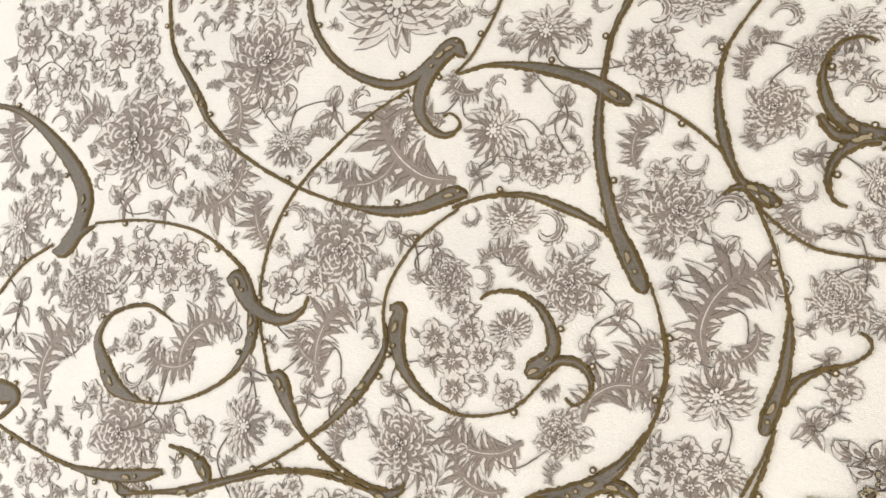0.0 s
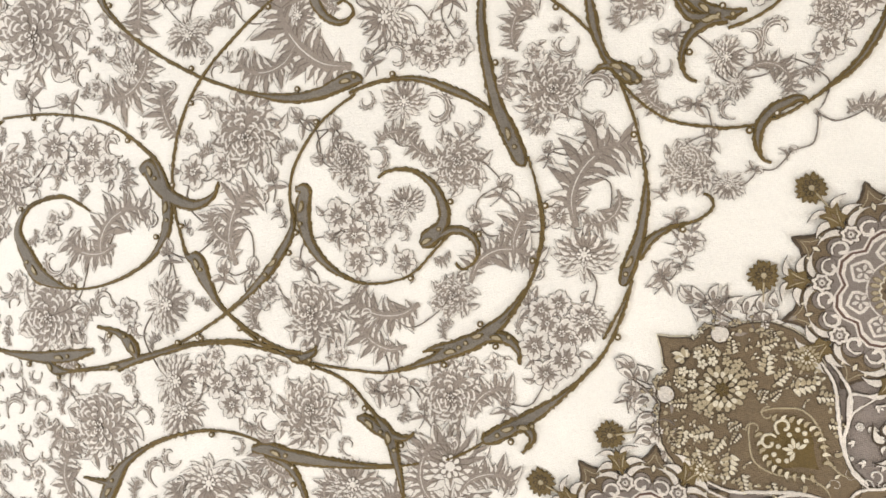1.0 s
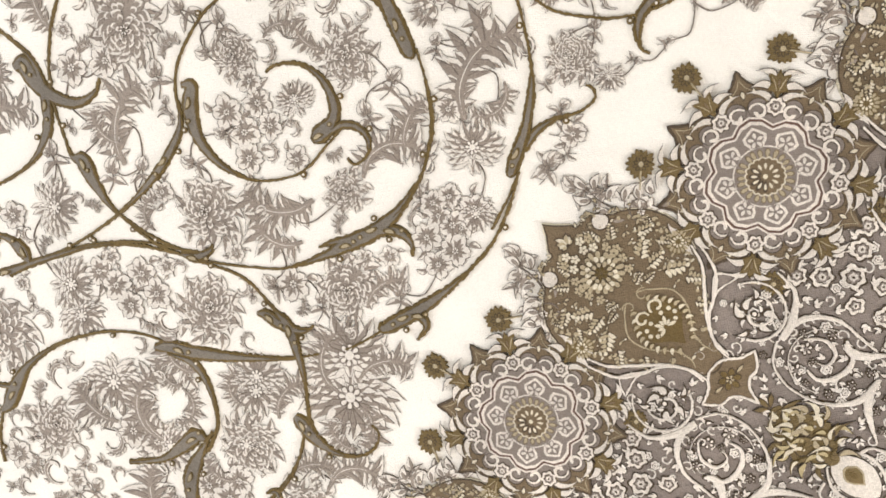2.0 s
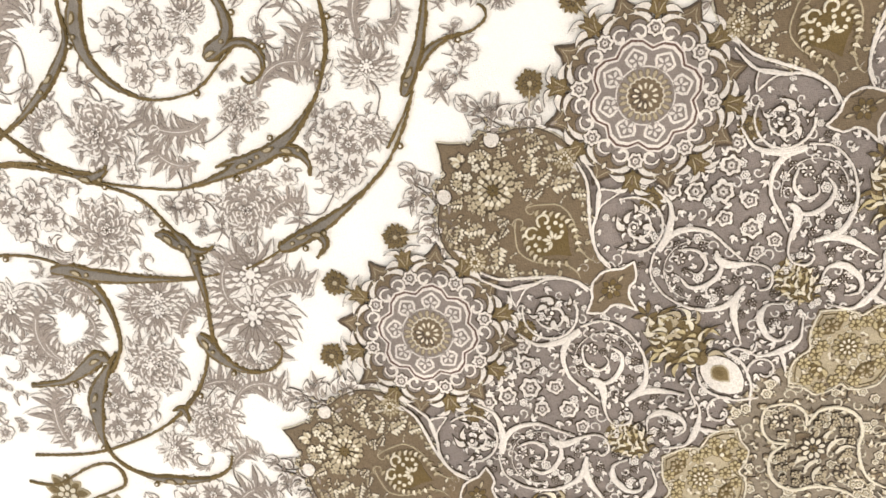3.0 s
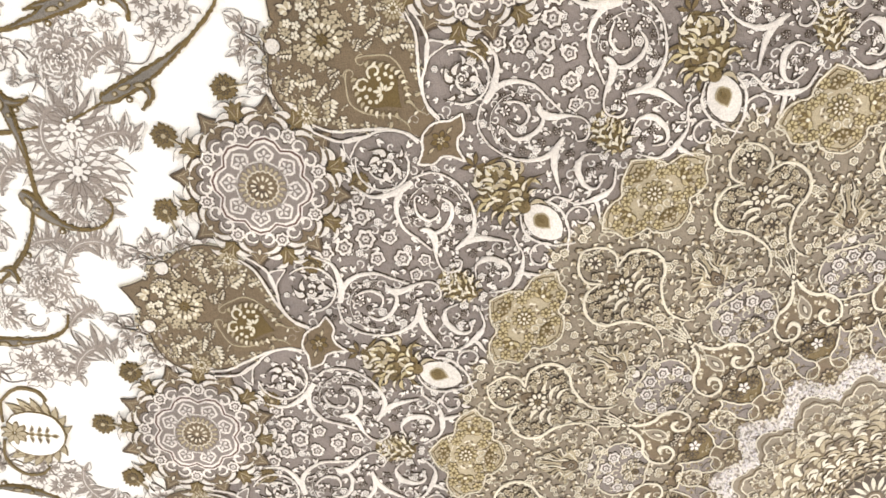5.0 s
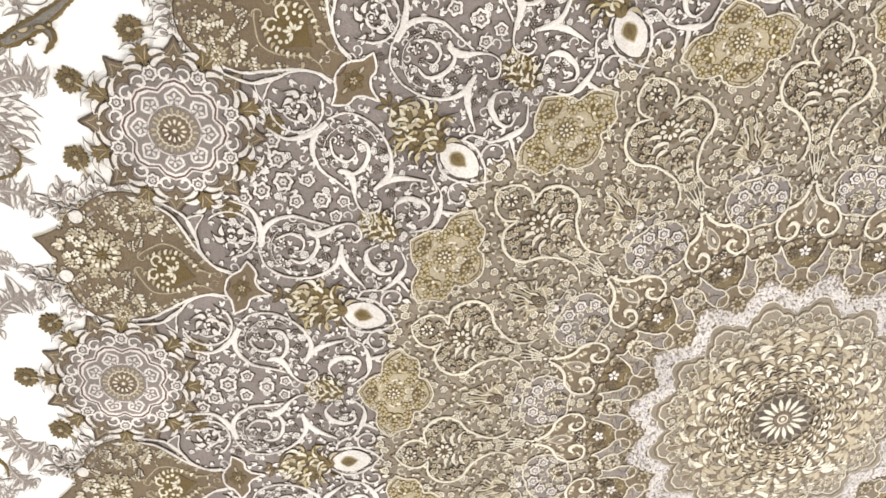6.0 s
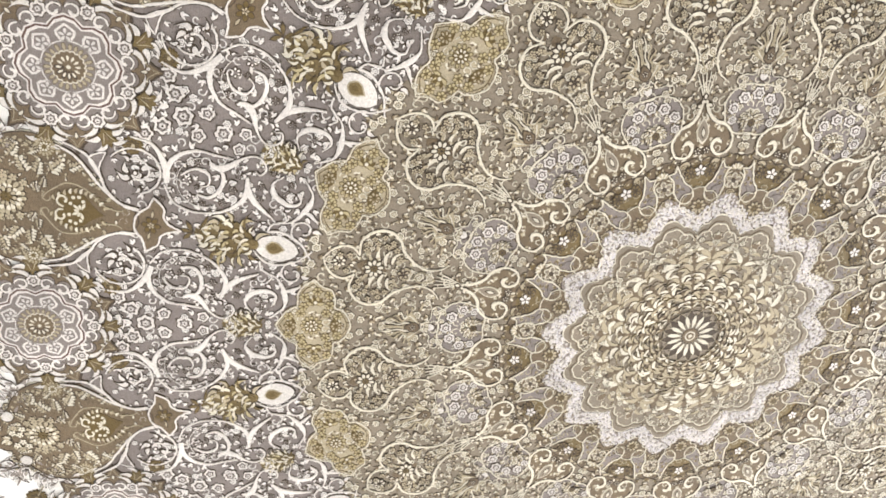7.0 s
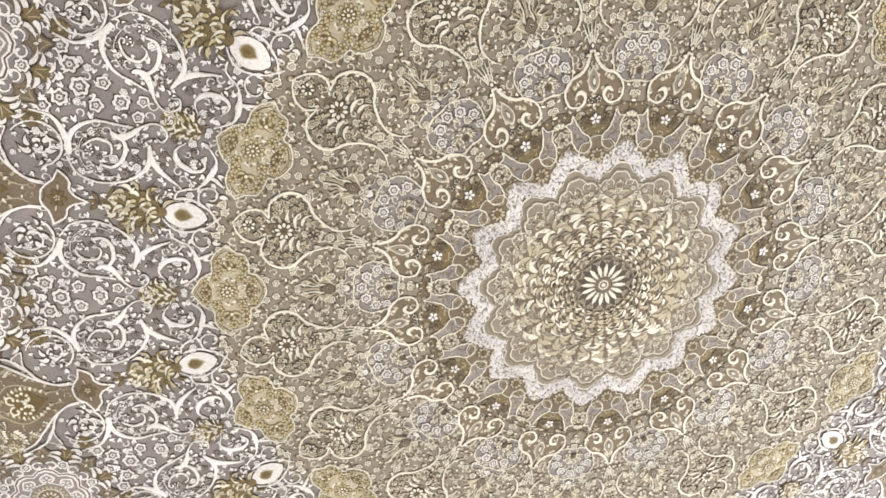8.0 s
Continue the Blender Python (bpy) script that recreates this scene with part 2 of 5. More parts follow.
def scale_petal(m, shape, h, dark=BLOOM_DARK, light=BLOOM_LIGHT, fill=BLOOM, rim=0.0006, deep=0.86):
    """A petal with a thin dark edge, a pale lip and a grey heart at its root."""
    cx, cy = sum(p[0] for p in shape) / len(shape), sum(p[1] for p in shape) / len(shape)
    bx, by = (shape[0][0] + shape[-1][0]) / 2, (shape[0][1] + shape[-1][1]) / 2
    size = sum(math.hypot(p[0] - cx, p[1] - cy) for p in shape) / len(shape)
    f = max(0.4, 1 - rim / size * 1.2)
    m.shape(shape, dark, h, 0.0009)
    m.shape([(cx + (x - cx) * f, cy + (y - cy) * f) for x, y in shape], light, h + 0.0002, 0)
    g = f * deep
    m.shape([(bx + (x - bx) * g, by + (y - by) * g) for x, y in shape], fill, h + 0.0004, 0)


def streaked(m, shape, h, dark=BLOOM_DARK, light=BLOOM_LIGHT, fill=BLOOM, rim=0.0007, reach=0.9):
    """A pale petal with a thin dark edge, shaded by fine streaks that run up from its root."""
    bx, by = (shape[0][0] + shape[-1][0]) / 2, (shape[0][1] + shape[-1][1]) / 2
    cx, cy = sum(p[0] for p in shape) / len(shape), sum(p[1] for p in shape) / len(shape)
    size = sum(math.hypot(p[0] - cx, p[1] - cy) for p in shape) / len(shape)
    f = max(0.4, 1 - rim / size * 1.2)
    m.shape(shape, dark, h, 0.0007)
    m.shape([(cx + (x - cx) * f, cy + (y - cy) * f) for x, y in shape], light, h + 0.0002, 0)
    n = len(shape)
    for k, q in ((n // 2, reach), (n * 2 // 7, reach * 0.8), (n * 5 // 7, reach * 0.8)):
        tx, ty = shape[min(k, n - 1)]
        ex, ey = bx + (tx - bx) * q, by + (ty - by) * q
        mx, my = (bx + ex) / 2 * 0.75 + cx * 0.25, (by + ey) / 2 * 0.75 + cy * 0.25
        w = size * 0.66
        m.ribbon([(bx, by, w * 0.7), (mx, my, w), (ex, ey, w * 0.12)], fill, h + 0.0004, crown=0.0002, rough=w * 0.2)
    m.ribbon([(bx, by, size * 0.1), (cx, cy, size * 0.14), (bx + (shape[n // 2][0] - bx) * 0.7, by + (shape[n // 2][1] - by) * 0.7, size * 0.05)], dark, h + 0.0007, crown=0.0002, rough=0)


def mum(seed, dark=BLOOM_DARK, light=BLOOM_LIGHT, fill=BLOOM):
    """A full chrysanthemum of unit radius 0.045: pale hooked petals outside, shaded scales within."""
    random.seed(seed)
    m, R = Relief(), 0.045
    for i in range(22):
        a = math.tau * i / 22 + random.uniform(-0.12, 0.12)
        s = 1 if i % 3 else -1
        streaked(m, moved(hook_leaf(R * random.uniform(0.5, 0.74), 0.0085, 0.6), -math.sin(a) * R * 0.5, math.cos(a) * R * 0.5, a, 1, s), 0.0008 + 0.00002 * i, dark, light, fill)
    m.shape([(R * 0.66 * random.uniform(0.9, 1.08) * math.cos(math.tau * i / 24), R * 0.66 * random.uniform(0.9, 1.08) * math.sin(math.tau * i / 24)) for i in range(24)], fill, 0.0013)
    ox, oy = R * random.uniform(-0.12, 0.12), R * random.uniform(-0.12, 0.05)
    for k, (n, r, L, w) in enumerate(((16, 0.55, 0.27, 0.0105), (13, 0.42, 0.26, 0.01), (10, 0.29, 0.25, 0.0095), (7, 0.17, 0.22, 0.0085), (4, 0.06, 0.17, 0.007))):
        for i in range(n):
            a = math.tau * (i + 0.5 * k) / n + random.uniform(-0.14, 0.14)
            scale_petal(m, moved(hook_leaf(R * L * random.uniform(0.9, 1.4), w * 0.85, random.uniform(0.1, 0.8)), ox * (k / 4) - math.sin(a) * R * r, oy * (k / 4) + math.cos(a) * R * r, a + random.uniform(-0.4, 0.4), 1, 1 if a < math.pi else -1), 0.0016 + 0.0005 * k, fill if k % 2 else dark, light, fill, rim=0.0004, deep=0.74)
    ring(m, 7, 0.001, 0.0052, 0.003, dark, light, 0.0046, 0.3, 0.0006, x=ox, y=oy)
    for i in range(3):
        a = math.pi + (i - 1) * 0.7 + random.uniform(-0.2, 0.2)
        streaked(m, moved(hook_leaf(R * 0.6, 0.013, 0.5), -math.sin(a) * R * 0.8, math.cos(a) * R * 0.8, a, 1, 1 if i else -1), 0.0006, dark, light, fill)
    return m.mesh("chrysanthemum")


def palm(seed, dark=BLOOM_DARK, light=BLOOM_LIGHT, fill=BLOOM):
    """A palmette: fanned petals over a cup, with curling leaves at the base; unit half height 0.04."""
    random.seed(seed)
    m = Relief()
    for k, (n, L, spread, w) in enumerate(((15, 0.052, 1.75, 0.0105), (11, 0.04, 1.45, 0.01), (7, 0.028, 1.1, 0.009), (4, 0.018, 0.7, 0.0075))):
        for i in range(n):
            a = (i / (n - 1) - 0.5) * 2 * spread
            s = 1 if a < 0 else -1
            streaked(m, moved(hook_leaf(L * random.uniform(0.82, 1.12), w, 0.35 if abs(a) > 0.25 else 0.08), 0, -0.014, a, 1, s), 0.0008 + 0.0006 * k, dark, light, fill, reach=0.88)
    ring(m, 8, 0.003, 0.008, 0.0055, dark, light, 0.0034, 0.2, 0.0008, y=-0.012)
    disc(m, 0.0042, light, 0.0042, 0, -0.012)
    for s in (1, -1):
        for a, L in ((-1.9, 0.034), (-2.35, 0.03), (-2.8, 0.022)):
            streaked(m, moved(hook_leaf(L, 0.0085, 0.65), s * 0.002, -0.02, s * a, 1, s), 0.0012, dark, light, fill)
    m.ribbon(curve([(0, -0.02, 0.0016), (0.002, -0.034, 0.0012), (0, -0.044, 0.001)]), dark, 0.001)
    return m.mesh("palmette")


def plume(seed):
    """An acanthus leaf that bends over, ragged lobes along both edges and a rolled tip; unit half length 0.04."""
    random.seed(seed)
    m = Relief()
    bend = (1.0, 0.55, 1.3, 0.8)[seed % 4]
    spine = curve([(0.004, -0.04, 0.001), (-0.007 * bend, -0.02, 0.002), (-0.006 * bend, 0.004, 0.0022), (0.006 * bend, 0.024, 0.0018), (0.022 * bend, 0.03, 0.001)], 0.0012)
    n = len(spine)
    for i in range(2, 17):
        t = i / 17
        x, y, _ = spine[int(t * (n - 1))]
        px, py, _ = spine[max(0, int(t * (n - 1)) - 3)]
        ang = math.atan2(-(x - px), y - py)
        L = (0.017 * math.sin(math.pi * (0.1 + 0.75 * t)) + 0.005) * (1.35 if i % 3 == 0 else 0.85)
        for s in (1, -1):
            lobe = hook_leaf(L * random.uniform(0.8, 1.2), 0.009, random.uniform(0.45, 0.95))
            streaked(m, moved(lobe, x, y, ang - s * random.uniform(0.25, 0.6), 1, s), 0.0009 + 0.00006 * i, reach=0.85)
    streaked(m, moved(hook_leaf(0.015, 0.008, 0.9), spine[-1][0] - 0.004, spine[-1][1] - 0.001, -1.3), 0.0021)
    tip = spiral(spine[-1][0] + 0.006, spine[-1][1] - 0.007, 0.008, 0.002, 100, -190, 0.003, 0.0012)
    m.ribbon(tip, BLOOM_DARK, 0.0016, cut=-0.0006)
    m.ribbon(tip, BLOOM_LIGHT, 0.002, cut=0.0006)
    m.ribbon([(x, y, 0.0095 * math.sin(math.pi * min(1, 0.15 + 0.85 * i / n))) for i, (x, y, w) in enumerate(spine)], BLOOM, 0.0024, crown=0.0003, rough=0.0006)
    m.ribbon(spine[: n * 2 // 3], BLOOM_LIGHT, 0.0027, cut=0.0012)
    return m.mesh("plume_leaf")


def five(seed):
    """A five-petalled blossom with notched, shaded petals, unit radius 0.017."""
    random.seed(seed)
    m = Relief()
    for i in range(5):
        a = math.tau * i / 5 + random.uniform(-0.12, 0.12)
        streaked(m, moved([(0.002, 0), (0.007, 0.006), (0.0072, 0.0115), (0.0038, 0.0165), (0.0015, 0.0138), (-0.0012, 0.016), (-0.0062, 0.0125), (-0.007, 0.006), (-0.002, 0)], 0, 0, a, random.uniform(0.88, 1.12)), 0.0012 + 0.0001 * i, reach=0.86)
    ring(m, 6, 0, 0.0042, 0.003, BLOOM_DARK, BLOOM_LIGHT, 0.0024, 0.3, 0.0006)
    for a in (random.uniform(0, 3), random.uniform(3, 6.2)):
        streaked(m, moved(hook_leaf(0.014, 0.006, 0.5), -math.sin(a) * 0.014, math.cos(a) * 0.014, a), 0.0007)
    return m.mesh("five_petal_blossom")


def bud(seed):
    """A bud on a stalk with curling leaves, unit half height 0.02."""
    random.seed(seed)
    m = Relief()
    for s in (1, -1):
        streaked(m, moved(hook_leaf(0.023, 0.0085, 0.45), s * 0.003, -0.005, -s * 0.42, 1, -s), 0.0012)
        streaked(m, moved(hook_leaf(0.02, 0.007, 0.7), 0, -0.012, -s * random.uniform(1.0, 1.6), 1, s), 0.0008)
    streaked(m, moved(hook_leaf(0.024, 0.0095, 0.2), 0, -0.003), 0.0018)
    m.ribbon(curve([(0, -0.002, 0.0016), (0.002, -0.014, 0.0012), (-0.004, -0.028, 0.0009)]), BLOOM_DARK, 0.001)
    return m.mesh("bud")


def curl(seed):
    """A crescent leaf that rolls in at its tip, with side lobes; unit half length 0.02."""
    random.seed(seed)
    m = Relief()
    arc = spiral(0, 0, 0.019, 0.007, 200, -60 - 12 * (seed % 4), 0.001, 0.001, 22)
    body = [(x, y, 0.0075 * math.sin(math.pi * (i + 0.5) / len(arc)) ** 0.8) for i, (x, y, w) in enumerate(arc)]
    m.ribbon(body, BLOOM_DARK, 0.001, crown=0.0002, cut=-0.001)
    m.ribbon(body, BLOOM_LIGHT, 0.0014, crown=0.0003, cut=0.0002)
    m.ribbon(body[: len(body) * 2 // 3], BLOOM, 0.0018, crown=0.0002, cut=0.003)
    for i in (5, 8, 11, 14):
        x, y, _ = arc[i]
        a = math.atan2(-x, y)
        streaked(m, moved(hook_leaf(0.01, 0.0055, 0.7), x * 1.1, y * 1.1, a - 0.6, 1, 1), 0.0008)
    return m.mesh("curl_leaf")


# ---- the medallion: sixteen spokes round the centre ----
def wavy(r, swing, n=16, start=0.0, pts=256, sharp=1.0):
    out = []
    for i in range(pts):
        a = math.tau * i / pts
        c = abs(math.cos(n * (a - radians(start)) / 2)) ** sharp
        out.append((( r + swing * (2 * c - 1)) * math.cos(a), (r + swing * (2 * c - 1)) * math.sin(a)))
    return out


def zigzag(r, swing, n=16, start=0.0, pts=320, ripple=0.0):
    out = []
    for i in range(pts):
        a = math.tau * i / pts
        f = (n * (a - radians(start)) / math.tau) % 1
        q = r + swing * (abs(f - 0.5) * 4 - 1) + ripple * abs(math.sin(2 * n * a))
        out.append((q * math.cos(a), q * math.sin(a)))
    return out


g = Relief()
g.shape(wavy(0.842, 0.012, 32), GREY, 0.0004)
medallion = part("medallion", g.mesh("medallion"), rug, label="grey and taupe round medallion")


def drift(x, y):
    """The weave pulls the pattern a few millimetres out of true on one side."""
    f = min(1.0, max(0.0, -x / 0.35)) * (1.0 if x > -0.75 else 0.5)
    return -0.002, (0.009 - 0.04 * y) * f if abs(y) < 0.6 else -0.012 * f


def wheel(name, me, r, a=0.0, mirror=False, size=1.0, turn=0.0, label="", lift=0.0):
    """Sixteen copies at radius r, a degrees off the spoke; with mirror, their mirror images too."""
    for k in range(16):
        for side in ((1, -1) if mirror else (1,)):
            th = radians(22.5 * k + side * a)
            dx, dy = drift(r * math.cos(th), r * math.sin(th))
            m = Matrix.Translation((dx + r * math.cos(th), dy + r * math.sin(th), lift + 0.00003 * (k % 2) + 0.00005 * (side > 0))) @ Matrix.Rotation(th - math.pi / 2 + side * radians(turn), 4, "Z")
            part(name, me, medallion, m @ Matrix.Diagonal((side * size, size, 1, 1)), label)


def centred(name, rel, label=""):
    dx, dy = -0.002, 0.003
    return part(name, rel.mesh(name), medallion, Matrix.Translation((dx, dy, 0)), label)


def hooks(m, n, r, L, w, edge, fill, h, bend=0.5, rim=0.0012, start=0.0, lean=0.25):
    """Pairs of leaves that curl away from one another, all round."""
    for i in range(n):
        a = start + math.tau * i / n
        for s in (1, -1):
            m.outlined(moved(hook_leaf(L, w, bend), -math.sin(a - s * 0.012) * r, math.cos(a - s * 0.012) * r, a - s * lean, 1, s), edge, fill, h, rim)


# inner grounds and centre flower
m = Relief()
m.shape(wavy(0.525, 0.02, 16, 11.25), TAUPE, 0.0008)
centred("inner_ground", m, "warm taupe inner ground")
m = Relief()
m.shape(wavy(0.262, 0.004, 32), OLIVE_TAUPE, 0.0011)
m.rim(wavy(0.264, 0.003, 32), 0.0016, DARK, 0.0009)
centred("olive_band", m, "olive band with a thin dark line")
m = Relief()
m.shape(zigzag(0.202, 0.016, ripple=0.003), DARK, 0.0014)
m.shape(zigzag(0.2005, 0.016, ripple=0.003), BLOOM, 0.0018)
centred("zigzag_band", m, "silvery white zigzag band")
m = Relief()
for i in range(4400):
    a = math.tau * i / 4400 + random.uniform(-0.01, 0.01)
    mid = 0.188 + 0.0145 * (abs((8 * a / math.pi) % 1 - 0.5) * 4 - 1)
    r = mid + random.uniform(-0.012, 0.0125)
    c = moved([(-0.002, 0, 0.001), (-0.0006, 0.0008, 0.0028), (0.0007, 0.0007, 0.0028), (0.0019, -0.0006, 0.001)], r * math.cos(a), r * math.sin(a), random.uniform(0, math.tau))
    m.ribbon(c, LIGHT if i % 3 else SILVER, 0.002 + 0.0005 * random.random(), crown=0.0012)
tagged(centred("zigzag_texture", m), kind="stuff")
m = Relief()
m.shape(zigzag(0.174, 0.0135, ripple=0.004), DARK, 0.0020)
m.shape(zigzag(0.1725, 0.013, ripple=0.004), BUTTER, 0.0023)
m.shape(zigzag(0.1705, 0.0125, ripple=0.004), TAUPE, 0.0026)
m.rim(zigzag(0.163, 0.0115, ripple=0.005), 0.0012, OLIVE_TAUPE, 0.0027)
m.rim(zigzag(0.1595, 0.0112, ripple=0.005), 0.0022, BUTTER, 0.0028)
ring(m, 32, 0.128, 0.02, 0.012, OLIVE_TAUPE, TAUPE, 0.00275, 0.6, 0.001)
ring(m, 16, 0.143, 0.017, 0.012, BUTTER, OLIVE_TAUPE, 0.00285, 0.7, 0.0008)
for i in range(32):
    a = math.tau * (i + 0.5) / 32
    m.ribbon(moved(spiral(0, 0, 0.007, 0.002, 200, -120, 0.0016, 0.0014), -math.sin(a) * 0.156, math.cos(a) * 0.156, a, 1, 1 if i % 2 else -1), BUTTER, 0.0028)
hooks(m, 16, 0.139, 0.02, 0.006, OLIVE_TAUPE, BEIGE, 0.0029, 0.7, 0.001, 0, 0.7)
hooks(m, 16, 0.134, 0.014, 0.006, OLIVE_TAUPE, BUTTER, 0.003, 0.7, 0.001, math.pi / 16, 0.9)
centred("star_ground", m, "taupe sixteen-pointed star ground")
m = Relief()
random.seed(17)
m.shape(zigzag(0.132, 0.008), TAUPE, 0.0026)
for k, (r, L, w, lean, start) in enumerate(((0.118, 0.03, 0.0085, 0.32, 0.0), (0.116, 0.024, 0.008, 0.85, 0.5), (0.103, 0.025, 0.0074, 0.3, 0.5), (0.098, 0.019, 0.0064, 0.85, 0.0), (0.089, 0.02, 0.0062, 0.35, 0.0), (0.083, 0.018, 0.006, 0.8, 0.5), (0.074, 0.018, 0.0058, 0.35, 0.5), (0.068, 0.016, 0.0055, 0.8, 0.0), (0.059, 0.016, 0.0052, 0.4, 0.0), (0.053, 0.013, 0.0046, 0.7, 0.5), (0.045, 0.012, 0.004, 0.4, 0.5))):
    for i in range(16):
        a = math.tau * (i + start) / 16
        h = 0.003 + 0.00036 * k
        m.outlined(moved(petal(L * 0.8, w * 1.5, 0.7), -math.sin(a) * (r - 0.004), math.cos(a) * (r - 0.004), a), DARK if k % 2 else OLIVE_TAUPE, OLIVE_TAUPE, h - 0.0002, 0.0012)
        for sd in (1, -1):
            for off, q, f in ((0.0, 0.0, 1.0), (0.05, 0.5, 0.72)):
                b = a - sd * (0.014 + off)
                m.outlined(moved(hook_leaf(L * f * random.uniform(0.85, 1.2), w * f * random.uniform(0.85, 1.15), random.uniform(0.4, 0.9)), -math.sin(b) * r, math.cos(b) * r, a - sd * (lean + q) + random.uniform(-0.12, 0.12), 1, sd), random.choice((DARK, OLIVE_TAUPE, OLIVE)), random.choice((BUTTER, BEIGE, BEIGE)) if off == 0 else random.choice((BEIGE, TAUPE, BUTTER)), h + off * 0.002, random.uniform(0.0005, 0.001))
disc(m, 0.04, TAUPE, 0.0069, n=32)
ring(m, 16, 0.019, 0.025, 0.0105, BEIGE, DARK, 0.0072, 0.9, 0.0008, start=math.pi / 16)
ring(m, 16, 0.011, 0.026, 0.0072, DARK, BUTTER, 0.0077, 0.8, 0.0012)
disc(m, 0.0115, OLIVE_TAUPE, 0.0082, n=24)
disc(m, 0.0075, BUTTER, 0.0085, n=24)
disc(m, 0.0058, OLIVE_TAUPE, 0.0088, n=24)
disc(m, 0.003, BUTTER, 0.0091, n=16)
m.verts = [(x, y, 0.0032 + (z - 0.0028) * 0.55) for x, y, z in m.verts]
centred("centre_flower", m, "layered butter-cream and umber centre flower")

# curled tongues that lean into the zigzag
m = Relief()
patch = outline(both([(0, 0.012), (0.014, 0.018), (0.02, 0.03), (0.016, 0.042), (0.02, 0.05), (0.008, 0.054), (0, 0.05)]))
m.shape(patch, OLIVE, 0.0015)
m.rim(patch, 0.0016, DARK, 0.0016)
for s in (1, -1):
    tongue = moved(outline([(0.008, 0.002), (0.009, 0.014), (0.018, 0.022), (0.024, 0.033), (0.03, 0.047), (0.03, 0.047), (0.033, 0.038), (0.041, 0.036), (0.041, 0.036), (0.034, 0.026), (0.033, 0.012), (0.026, -0.002), (0.016, -0.006)]), 0, 0, 0, 1, s)
    m.shape(tongue, GREY, 0.0019)
    m.rim(tongue, 0.005, DARK, 0.0015)
    m.rim(tongue, 0.0026, BUTTER, 0.0023)
    m.outlined(moved(hook_leaf(0.02, 0.0055, 0.6), s * 0.016, 0.002, -s * 0.15, 1, s), DARK, GREY, 0.0022, 0.0006)
    ring(m, 7, 0.001, 0.008, 0.005, DARK, OLIVE, 0.0026, 0.4, 0.001, x=s * 0.012, y=0.036)
    m.outlined(moved(hook_leaf(0.018, 0.006, 0.5), s * 0.012, 0.046, -s * 0.9, 1, s), DARK, BEIGE, 0.0024)
lobes = outline(both([(0, -0.028), (0.007, -0.027), (0.009, -0.021), (0.015, -0.021), (0.017, -0.013), (0.024, -0.011), (0.025, -0.001), (0.019, 0.007), (0.01, 0.008), (0.007, 0.014)]))
m.shape(lobes, OLIVE_TAUPE, 0.0024)
m.rim(lobes, 0.0034, DARK, 0.002)
m.rim(lobes, 0.0018, BUTTER, 0.0028)
for s in (1, -1):
    m.ribbon(moved(spiral(0.0145, -0.003, 0.0075, 0.003, 60, -240, 0.0015, 0.0012), 0, 0, 0, 1, s), BEIGE, 0.003)
ring(m, 9, 0.001, 0.011, 0.0055, DARK, BEIGE, 0.003, 0.7, 0.001, y=-0.012)
ring(m, 6, 0.0, 0.006, 0.004, OLIVE, DARK, 0.0036, 0.5, 0.001, y=-0.011)
wheel("scroll_palmette", m.mesh("scroll_palmette"), 0.213, 11.25)
m = Relief()
for s in (1, -1):
    m.ribbon(moved(curve([(0.002, -0.012, 0.0014), (0.011, -0.008, 0.002), (0.012, 0.004, 0.002), (0.005, 0.01, 0.0014)]), 0, 0, 0, 1, s), BUTTER, 0.002)
ring(m, 5, 0.001, 0.01, 0.0075, BUTTER, TAUPE, 0.002, 0.5, 0.001, y=-0.002)
disc(m, 0.003, DARK, 0.003, 0, -0.002)
for i in range(7):
    m.outlined(moved(petal(0.012, 0.0045, 0.5), 0, 0.012, (i - 3) * 0.4), DARK, BUTTER if i % 2 else BEIGE, 0.0022, 0.001)
wheel("small_palmette", m.mesh("small_palmette"), 0.237, 0)
m = Relief()
ring(m, 5, 0, 0.009, 0.006, DARK, LIGHT, 0.0028, 0.9, 0.0008)
wheel("ivory_star", m.mesh("ivory_star"), 0.251, 11.25)

# crowned scrolls on the half spokes
m = Relief()
for s in (1, -1):
    m.shape(moved(outline([(0.002, -0.03), (0.024, -0.026), (0.031, -0.008), (0.022, 0.01), (0.008, 0.03), (0.002, 0.034)]), 0, 0, 0, 1, s), OLIVE_TAUPE, 0.0014)
    m.ribbon(moved(curve([(0.002, 0.036, 0.003), (0.006, 0.022, 0.0045), (0.014, 0.012, 0.005), (0.026, 0.006, 0.004), (0.034, -0.008, 0.0032), (0.03, -0.023, 0.0032), (0.017, -0.026, 0.0038), (0.011, -0.016, 0.0045), (0.016, -0.009, 0.0065), (0.022, -0.013, 0.003)]), 0, 0, 0, 1, s), DARK, 0.0016, cut=-0.0016)
    m.ribbon(moved(curve([(0.002, 0.036, 0.003), (0.006, 0.022, 0.0045), (0.014, 0.012, 0.005), (0.026, 0.006, 0.004), (0.034, -0.008, 0.0032), (0.03, -0.023, 0.0032), (0.017, -0.026, 0.0038), (0.011, -0.016, 0.0045), (0.016, -0.009, 0.0065), (0.022, -0.013, 0.003)]), 0, 0, 0, 1, s), BUTTER, 0.0023)
    ring(m, 5, 0, 0.005, 0.0036, DARK, BUTTER, 0.0026, x=s * 0.005, y=-0.02)
m.outlined(outline(both([(0, -0.012), (0.006, -0.004), (0.006, 0.006), (0, 0.018), (0, 0.018)])), BUTTER, TAUPE, 0.0026)
m.outlined(outline(both([(0, -0.006), (0.0025, 0.0), (0, 0.008)])), DARK, BUTTER, 0.0032)
